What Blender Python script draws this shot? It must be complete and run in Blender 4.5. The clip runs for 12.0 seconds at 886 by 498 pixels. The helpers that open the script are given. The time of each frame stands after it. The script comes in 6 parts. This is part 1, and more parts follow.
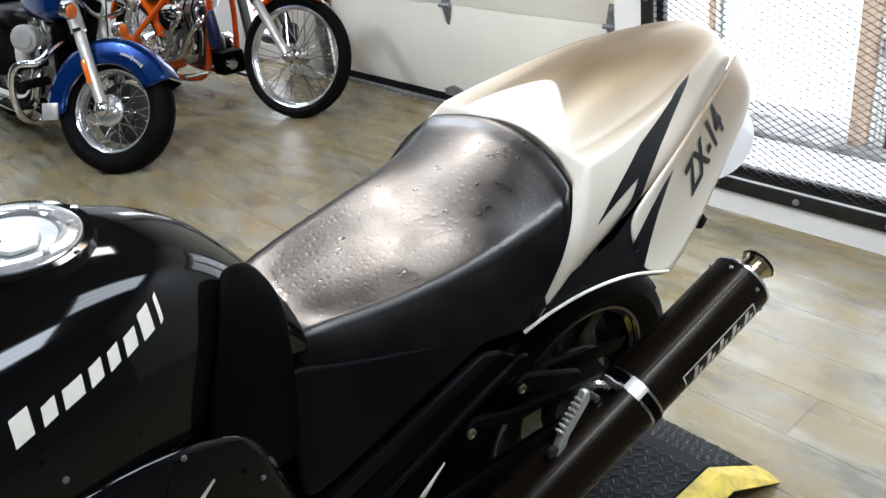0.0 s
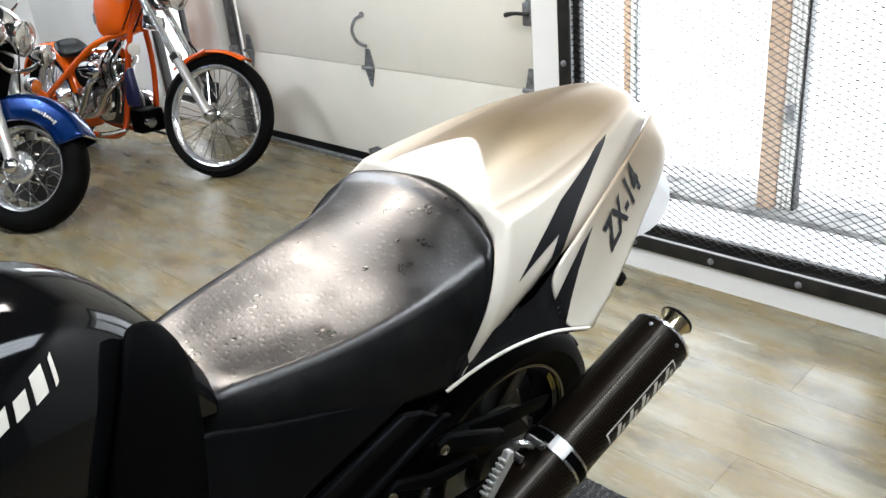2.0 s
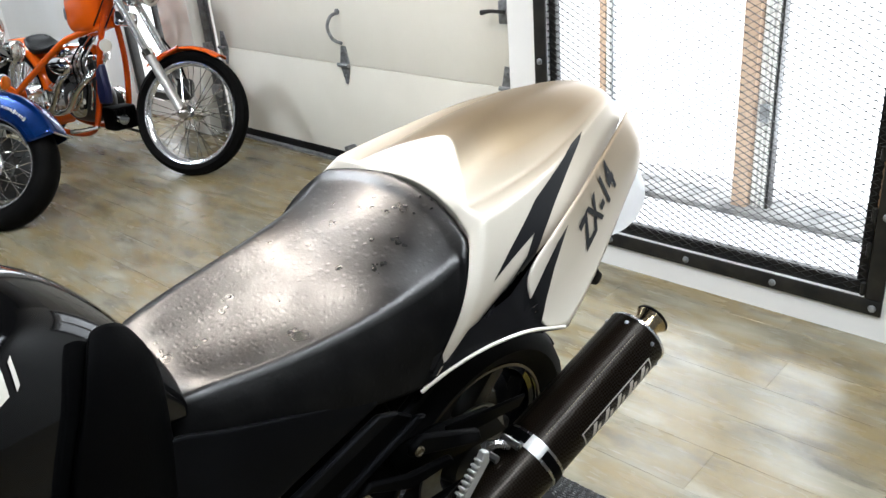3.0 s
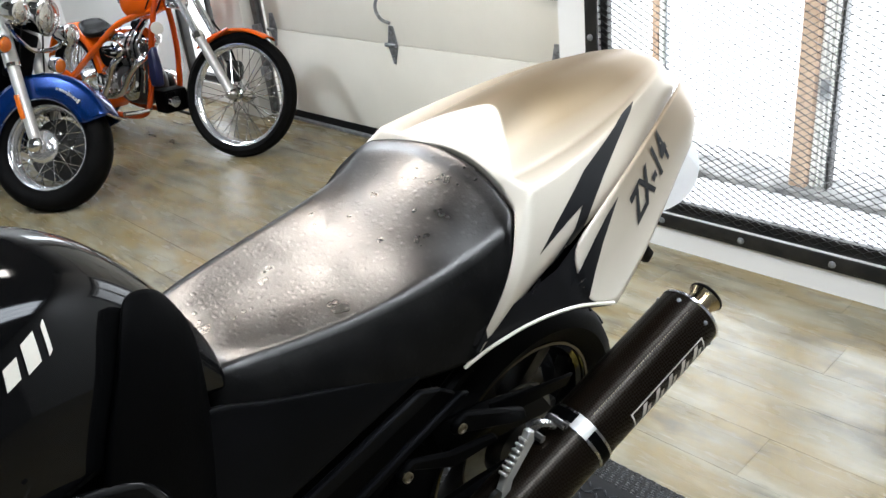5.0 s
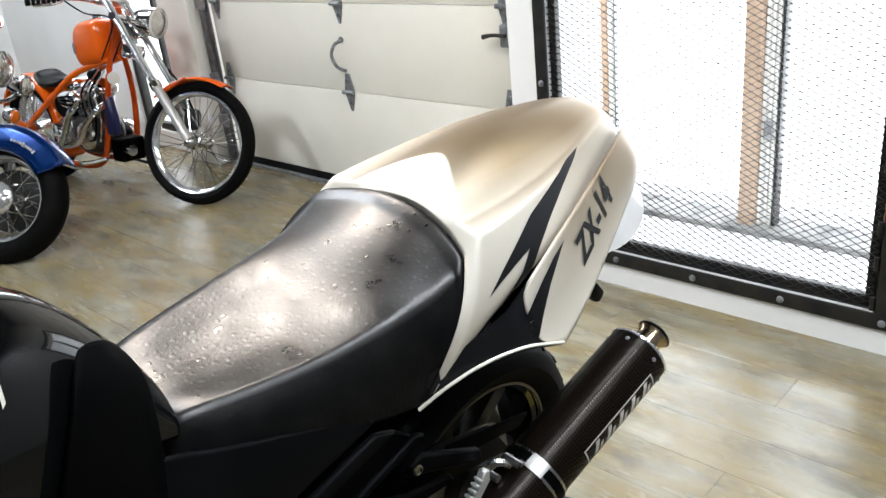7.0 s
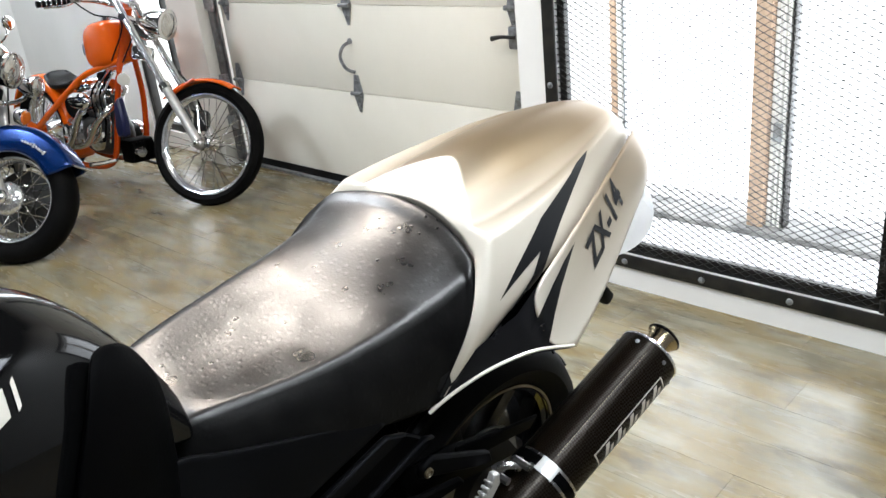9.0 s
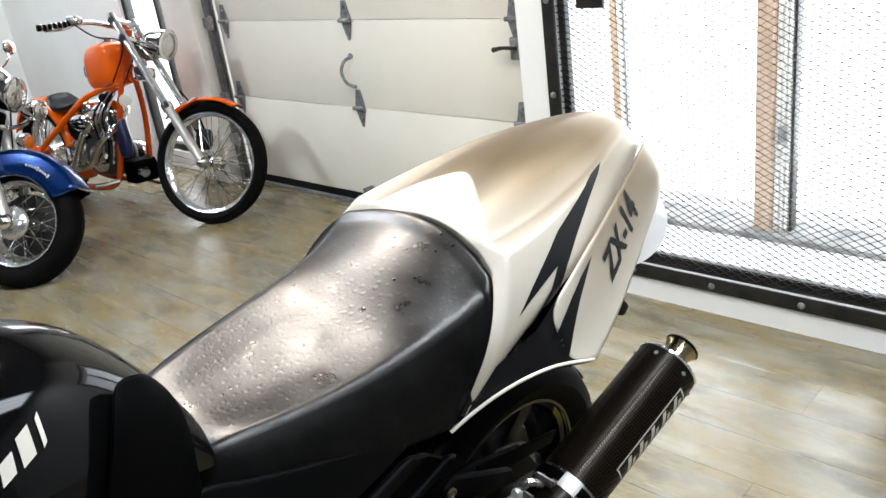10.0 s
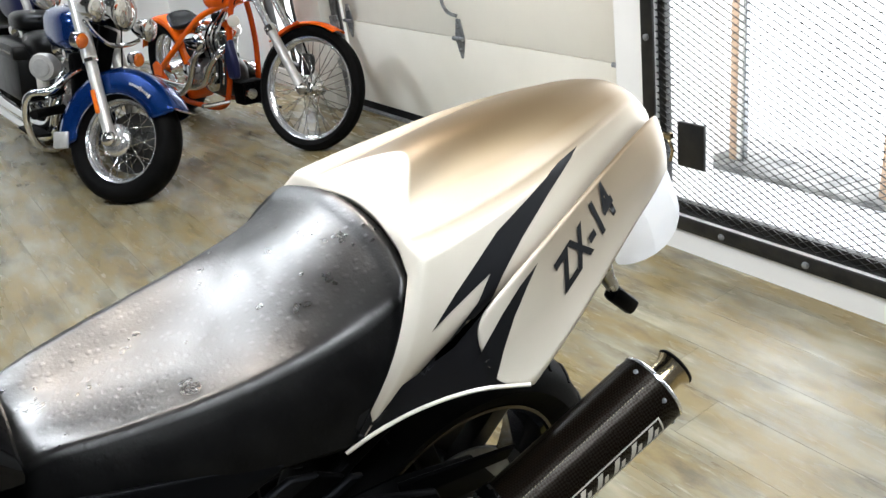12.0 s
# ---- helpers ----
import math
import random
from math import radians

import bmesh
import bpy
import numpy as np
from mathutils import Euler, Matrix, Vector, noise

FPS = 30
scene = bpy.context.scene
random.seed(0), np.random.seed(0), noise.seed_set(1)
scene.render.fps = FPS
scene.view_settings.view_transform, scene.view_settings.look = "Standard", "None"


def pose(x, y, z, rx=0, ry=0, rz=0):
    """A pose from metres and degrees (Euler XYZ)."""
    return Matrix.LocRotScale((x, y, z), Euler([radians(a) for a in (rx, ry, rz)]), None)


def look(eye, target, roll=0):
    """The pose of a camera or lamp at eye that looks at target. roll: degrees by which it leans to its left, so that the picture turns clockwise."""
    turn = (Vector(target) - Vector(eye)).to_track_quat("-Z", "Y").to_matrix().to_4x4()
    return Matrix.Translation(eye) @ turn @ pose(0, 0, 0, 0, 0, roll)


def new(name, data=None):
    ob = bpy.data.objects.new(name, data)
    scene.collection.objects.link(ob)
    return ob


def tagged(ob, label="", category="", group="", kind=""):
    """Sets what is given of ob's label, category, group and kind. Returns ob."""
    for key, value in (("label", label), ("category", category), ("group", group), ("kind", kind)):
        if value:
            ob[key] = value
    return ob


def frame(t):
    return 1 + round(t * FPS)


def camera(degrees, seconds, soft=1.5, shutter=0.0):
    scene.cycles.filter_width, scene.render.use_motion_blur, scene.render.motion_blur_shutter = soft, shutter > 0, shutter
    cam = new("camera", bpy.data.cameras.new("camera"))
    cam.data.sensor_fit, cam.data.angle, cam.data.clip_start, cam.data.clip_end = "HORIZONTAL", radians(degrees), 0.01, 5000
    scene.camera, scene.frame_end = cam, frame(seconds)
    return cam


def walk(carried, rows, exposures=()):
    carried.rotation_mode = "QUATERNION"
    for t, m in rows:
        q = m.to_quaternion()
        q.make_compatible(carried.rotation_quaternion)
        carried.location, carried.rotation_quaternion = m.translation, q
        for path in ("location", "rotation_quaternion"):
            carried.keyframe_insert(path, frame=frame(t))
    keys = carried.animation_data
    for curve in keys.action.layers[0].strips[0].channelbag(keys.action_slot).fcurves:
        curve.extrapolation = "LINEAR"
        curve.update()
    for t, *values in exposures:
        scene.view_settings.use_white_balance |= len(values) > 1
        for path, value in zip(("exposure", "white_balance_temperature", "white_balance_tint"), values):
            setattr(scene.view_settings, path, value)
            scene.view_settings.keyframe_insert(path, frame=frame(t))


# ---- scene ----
from mathutils.bvhtree import BVHTree

cam = camera(56.0, 12.0)
PATH = [
    (0, (1.04, 0.589, 1.581), (-0.353, 1.656, 0.623), -8.3),
    (0.5, (1.059, 0.592, 1.563), (-0.352, 1.67, 0.641), -8.6),
    (1, (1.051, 0.604, 1.569), (-0.325, 1.748, 0.677), -8.9),
    (1.5, (1.042, 0.591, 1.568), (-0.348, 1.74, 0.704), -7.9),
    (2, (1.031, 0.603, 1.564), (-0.277, 1.856, 0.717), -5.6),
    (2.5, (1.021, 0.611, 1.557), (-0.269, 1.877, 0.7), -5.3),
    (3, (1.025, 0.615, 1.559), (-0.243, 1.904, 0.703), -5.0),
    (5, (1.011, 0.636, 1.525), (-0.332, 1.831, 0.648), -6.4),
    (5.5, (1.022, 0.649, 1.526), (-0.313, 1.887, 0.698), -5.7),
    (6, (1.035, 0.646, 1.542), (-0.294, 1.921, 0.761), -7.3),
    (6.5, (1.045, 0.635, 1.543), (-0.245, 1.942, 0.752), -5.8),
    (7, (1.045, 0.628, 1.541), (-0.257, 1.921, 0.747), -6.3),
    (9, (1.042, 0.624, 1.546), (-0.273, 1.906, 0.755), -6.4),
    (9.5, (1.042, 0.632, 1.552), (-0.288, 1.907, 0.773), -8.1),
    (10, (1.018, 0.619, 1.555), (-0.305, 1.906, 0.787), -8.0),
    (10.5, (0.994, 0.593, 1.565), (-0.151, 2.023, 0.763), -6.8),
    (11, (0.99, 0.622, 1.564), (-0.171, 2.011, 0.714), -8.1),
    (11.5, (1.075, 0.795, 1.549), (-0.339, 1.965, 0.754), -6.9),
    (12, (1.079, 0.997, 1.535), (-0.436, 1.952, 0.646), -8.8),
]
walk(cam, [(t, look(eye, target, roll)) for t, eye, target, roll in PATH], ((0.0, -0.13, 6100, 10), (1.5, -0.06, 6250, 10), (5.0, -0.06, 6250, 10), (12.0, -0.03, 6350, 10)))

# ---- light ----
world = bpy.data.worlds.new("world")
scene.world = world
world.use_nodes = True
wn = world.node_tree
sky = wn.nodes.new("ShaderNodeTexSky")
sky.sky_type = "NISHITA"
sky.sun_disc = False
sky.sun_elevation, sky.sun_rotation = radians(40), radians(200)
wn.links.new(sky.outputs[0], wn.nodes["Background"].inputs[0])
wn.nodes["Background"].inputs[1].default_value = 0.12


def area_lamp(name, place, target, sx, sy, watts, colour):
    data = bpy.data.lights.new(name, "AREA")
    data.shape, data.size, data.size_y, data.energy, data.color = "RECTANGLE", sx, sy, watts, colour
    ob = new(name, data)
    ob.matrix_world = look(place, target)
    return ob


COOL = (0.90, 0.96, 1.0)
CEIL = 3.1
# unseen ceiling lamps, some placed by reflections, some added as fill (x, y, watts, length, tone)
WHITE, WARM, AMBER = (0.855, 0.927, 1.0), (0.97, 0.90, 0.82), (1.0, 0.74, 0.54)
# the amber one is added for the seat's warm highlight, the eastern pair as fill
LAMPS = ((1.0, 2.35, 52, 1.2, WHITE), (1.75, 1.1, 88, 1.2, WHITE), (-0.95, 1.85, 40, 0.75, WARM), (-1.15, 1.75, 11, 0.5, AMBER), (-5.5, 2.4, 58, 1.2, WHITE), (-1.45, 0.85, 64, 1.0, WHITE), (-3.7, 0.2, 88, 0.35, WHITE), (-0.4, -1.7, 20, 1.2, WHITE))
for lx, ly, watts, long, tone in LAMPS:
    area_lamp("ceiling_lamp_light", (lx, ly, CEIL - 0.09), (lx, ly + 0.001, 0), 0.5 * long, long, watts, tone)
# daylight from the glazed entrance and from the side window
area_lamp("entrance_daylight", (-0.1, 4.15, 1.3), (-0.1, 0, 0.7), 2.0, 2.2, 80, COOL)
area_lamp("window_daylight", (-4.5, 3.62, 1.4), (-4.5, 0, 0.6), 0.6, 1.8, 22, COOL)

# ---- materials ----


def surf(name, a, b=None, scale=6.0, rough=0.5, metal=0.0, bump=0.0, bscale=180.0, coat=0.0, stretch=(1, 1, 1), spread=0.08, vary="", detail=6.0, spec=0.5):
    """A two-tone surface: noise between the colours a and b, a finer grain in the roughness, and a fine relief."""
    m = bpy.data.materials.new(name)
    m.use_nodes = True
    nt = m.node_tree
    n, l = nt.nodes, nt.links
    bs = n["Principled BSDF"]
    b = b or tuple(min(1, c * 0.8) for c in a)
    tc = n.new("ShaderNodeTexCoord")
    mp = n.new("ShaderNodeMapping")
    mp.inputs["Scale"].default_value = stretch
    l.new(tc.outputs["Object"], mp.inputs[0])
    big = n.new("ShaderNodeTexNoise")
    big.inputs["Scale"].default_value, big.inputs["Detail"].default_value = scale, detail
    l.new(mp.outputs[0], big.inputs["Vector"])
    ramp = n.new("ShaderNodeValToRGB")
    ramp.color_ramp.elements[0].position, ramp.color_ramp.elements[1].position = 0.35, 0.68
    ramp.color_ramp.elements[0].color, ramp.color_ramp.elements[1].color = (*a, 1), (*b, 1)
    l.new(big.outputs["Fac"], ramp.inputs[0])
    colour = ramp.outputs[0]
    if vary:
        if vary == "object":
            src = n.new("ShaderNodeObjectInfo").outputs["Random"]
        else:
            src = n.new("ShaderNodeNewGeometry").outputs["Random Per Island"]
        add = n.new("ShaderNodeMath")
        add.operation = "MULTIPLY_ADD"
        l.new(src, add.inputs[0])
        add.inputs[1].default_value, add.inputs[2].default_value = 37.0, 0.0
        big.noise_dimensions = "4D"
        l.new(add.outputs[0], big.inputs["W"])
        hsv = n.new("ShaderNodeHueSaturation")
        mr = n.new("ShaderNodeMapRange")
        mr.inputs["To Min"].default_value, mr.inputs["To Max"].default_value = 0.88, 1.12
        l.new(src, mr.inputs[0])
        l.new(mr.outputs[0], hsv.inputs["Value"])
        l.new(colour, hsv.inputs["Color"])
        colour = hsv.outputs[0]
    l.new(colour, bs.inputs["Base Color"])
    fine = n.new("ShaderNodeTexNoise")
    fine.inputs["Scale"].default_value, fine.inputs["Detail"].default_value = bscale, 4.0
    l.new(mp.outputs[0], fine.inputs["Vector"])
    rr = n.new("ShaderNodeMapRange")
    rr.inputs["To Min"].default_value, rr.inputs["To Max"].default_value = max(0.02, rough - spread), min(1.0, rough + spread)
    l.new(big.outputs["Fac"], rr.inputs[0])
    l.new(rr.outputs[0], bs.inputs["Roughness"])
    bs.inputs["Metallic"].default_value = metal
    bs.inputs["Specular IOR Level"].default_value = spec
    bs.inputs["Coat Weight"].default_value = coat
    bs.inputs["Coat Roughness"].default_value = 0.04
    if bump:
        bp = n.new("ShaderNodeBump")
        bp.inputs["Strength"].default_value, bp.inputs["Distance"].default_value = bump, 0.002
        l.new(fine.outputs["Fac"], bp.inputs["Height"])
        l.new(bp.outputs[0], bs.inputs["Normal"])
    return m


def glow(name, colour, strength):
    m = bpy.data.materials.new(name)
    m.use_nodes = True
    nt = m.node_tree
    em = nt.nodes.new("ShaderNodeEmission")
    em.inputs[0].default_value, em.inputs[1].default_value = (*colour, 1), strength
    nt.links.new(em.outputs[0], nt.nodes["Material Output"].inputs[0])
    return m


def leather():
    """Black ostrich-grain vinyl: sparse raised quill dots over a fine grain."""
    m = surf("ostrich_vinyl", (0.003, 0.003, 0.003), (0.006, 0.0058, 0.0055), 24, 0.33, 0, 0.14, 260, spread=0.18, spec=1.0)
    nt = m.node_tree
    n, l = nt.nodes, nt.links
    bs = n["Principled BSDF"]
    tc = n.new("ShaderNodeTexCoord")
    mp = n.new("ShaderNodeMapping")
    mp.vector_type = "POINT"
    mp.inputs["Rotation"].default_value = (0, radians(-28), 0)
    l.new(tc.outputs["Object"], mp.inputs[0])
    vo = n.new("ShaderNodeTexVoronoi")
    vo.voronoi_dimensions = "2D"
    vo.inputs["Scale"].default_value = 58.0
    vo.inputs["Randomness"].default_value = 0.7
    l.new(mp.outputs[0], vo.inputs["Vector"])
    mr = n.new("ShaderNodeMapRange")
    mr.interpolation_type = "SMOOTHSTEP"
    mr.inputs["From Min"].default_value, mr.inputs["From Max"].default_value = 0.08, 0.26
    mr.inputs["To Min"].default_value, mr.inputs["To Max"].default_value = 1.0, 0.0
    l.new(vo.outputs["Distance"], mr.inputs[0])
    bp2 = n.new("ShaderNodeBump")
    bp2.inputs["Strength"].default_value, bp2.inputs["Distance"].default_value = 0.15, 0.0012
    l.new(mr.outputs[0], bp2.inputs["Height"])
    old = bs.inputs["Normal"].links[0].from_socket
    l.new(old, bp2.inputs["Normal"])
    l.new(bp2.outputs[0], bs.inputs["Normal"])
    at = n.new("ShaderNodeAttribute")
    at.attribute_name = "fade"
    rough = n.new("ShaderNodeMath")
    rough.operation = "MULTIPLY_ADD"
    l.new(mr.outputs[0], rough.inputs[0])
    rough.inputs[1].default_value = -0.02
    l.new(bs.inputs["Roughness"].links[0].from_socket, rough.inputs[2])
    duller = n.new("ShaderNodeMath")
    duller.operation = "MULTIPLY_ADD"
    l.new(at.outputs["Fac"], duller.inputs[0])
    duller.inputs[1].default_value = 0.12
    l.new(rough.outputs[0], duller.inputs[2])
    l.new(duller.outputs[0], bs.inputs["Roughness"])
    shine = n.new("ShaderNodeMapRange")
    shine.inputs["To Min"].default_value, shine.inputs["To Max"].default_value = 0.95, 0.05
    shine.inputs["From Min"].default_value, shine.inputs["From Max"].default_value = 0.08, 0.5
    l.new(at.outputs["Fac"], shine.inputs[0])
    pores = n.new("ShaderNodeMath")
    pores.operation = "MULTIPLY_ADD"
    l.new(mr.outputs[0], pores.inputs[0])
    pores.inputs[1].default_value, pores.inputs[2].default_value = 0.1, 0.92
    both = n.new("ShaderNodeMath")
    both.operation = "MULTIPLY"
    l.new(shine.outputs[0], both.inputs[0])
    l.new(pores.outputs[0], both.inputs[1])
    l.new(both.outputs[0], bs.inputs["Specular IOR Level"])
    bs.inputs["Specular Tint"].default_value = (1.0, 0.96, 0.92, 1)
    return m


def carbon():
    """Carbon fibre twill under clear resin."""
    m = surf("carbon_fibre", (0.012, 0.011, 0.010), (0.03, 0.025, 0.02), 8, 0.3, 0.0, 0, spec=0.22)
    nt = m.node_tree
    n, l = nt.nodes, nt.links
    bs = n["Principled BSDF"]
    tc = n.new("ShaderNodeTexCoord")
    ck = n.new("ShaderNodeTexChecker")
    ck.inputs["Scale"].default_value = 280
    ck.inputs["Color1"].default_value, ck.inputs["Color2"].default_value = (0.001, 0.0008, 0.0006, 1), (0.007, 0.0045, 0.0028, 1)
    mp = n.new("ShaderNodeMapping")
    mp.inputs["Rotation"].default_value = (radians(35), radians(20), radians(45))
    l.new(tc.outputs["Object"], mp.inputs[0])
    l.new(mp.outputs[0], ck.inputs["Vector"])
    l.new(ck.outputs[0], bs.inputs["Base Color"])
    gleam = n.new("ShaderNodeMapRange")
    gleam.inputs["To Min"].default_value, gleam.inputs["To Max"].default_value = 0.03, 0.24
    l.new(ck.outputs["Fac"], gleam.inputs[0])
    l.new(gleam.outputs[0], bs.inputs["Specular IOR Level"])
    bs.inputs["Specular Tint"].default_value = (1.0, 0.88, 0.75, 1)
    return m


def planks(name, vary):
    """Whitewashed oak: pale grey and tan grain, yellow-brown patches and dark scuffs."""
    m = surf(name, (0.255, 0.232, 0.166), (0.115, 0.104, 0.068), 3.4, 0.26, bump=0.2, bscale=46, stretch=(1, 5, 1), vary=vary, spread=0.14, detail=9)
    n, l = m.node_tree.nodes, m.node_tree.links
    bs = n["Principled BSDF"]
    colour = bs.inputs["Base Color"].links[0].from_socket
    tc = n.new("ShaderNodeNewGeometry")
    for scale, stretch, lo, hi, tone in ((2.4, (1.0, 2.8, 1), 0.41, 0.57, (0.172, 0.118, 0.034, 1)), (3.4, (1.0, 2.4, 1), 0.53, 0.66, (0.06, 0.051, 0.036, 1)), (9.0, (1.0, 6.0, 1), 0.58, 0.75, (0.36, 0.335, 0.28, 1))):
        mp = n.new("ShaderNodeMapping")
        mp.inputs["Scale"].default_value = stretch
        mp.inputs["Location"].default_value = (scale * 3.1, scale, 0)
        l.new(tc.outputs["Position"], mp.inputs[0])
        no = n.new("ShaderNodeTexNoise")
        no.inputs["Scale"].default_value, no.inputs["Detail"].default_value, no.inputs["Roughness"].default_value = scale, 7.0, 0.62
        l.new(mp.outputs[0], no.inputs["Vector"])
        mr = n.new("ShaderNodeMapRange")
        mr.inputs["From Min"].default_value, mr.inputs["From Max"].default_value = lo, hi
        mr.inputs["To Max"].default_value = 0.66
        l.new(no.outputs["Fac"], mr.inputs[0])
        mix = n.new("ShaderNodeMix")
        mix.data_type = "RGBA"
        l.new(mr.outputs[0], mix.inputs["Factor"])
        l.new(colour, mix.inputs["A"])
        mix.inputs["B"].default_value = tone
        colour = mix.outputs["Result"]
    l.new(colour, bs.inputs["Base Color"])
    return m


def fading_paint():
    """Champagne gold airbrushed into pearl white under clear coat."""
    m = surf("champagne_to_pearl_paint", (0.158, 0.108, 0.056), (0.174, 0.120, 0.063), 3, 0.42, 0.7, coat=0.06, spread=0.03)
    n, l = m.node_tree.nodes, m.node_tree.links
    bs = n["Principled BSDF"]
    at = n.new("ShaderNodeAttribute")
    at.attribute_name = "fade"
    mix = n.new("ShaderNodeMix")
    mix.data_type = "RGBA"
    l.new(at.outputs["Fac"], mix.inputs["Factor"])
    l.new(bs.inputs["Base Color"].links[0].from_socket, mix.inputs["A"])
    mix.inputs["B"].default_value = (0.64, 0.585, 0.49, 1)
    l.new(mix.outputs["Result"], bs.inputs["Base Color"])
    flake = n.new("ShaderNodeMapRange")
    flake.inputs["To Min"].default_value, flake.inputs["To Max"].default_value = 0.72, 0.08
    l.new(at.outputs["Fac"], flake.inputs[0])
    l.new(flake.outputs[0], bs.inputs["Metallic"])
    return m


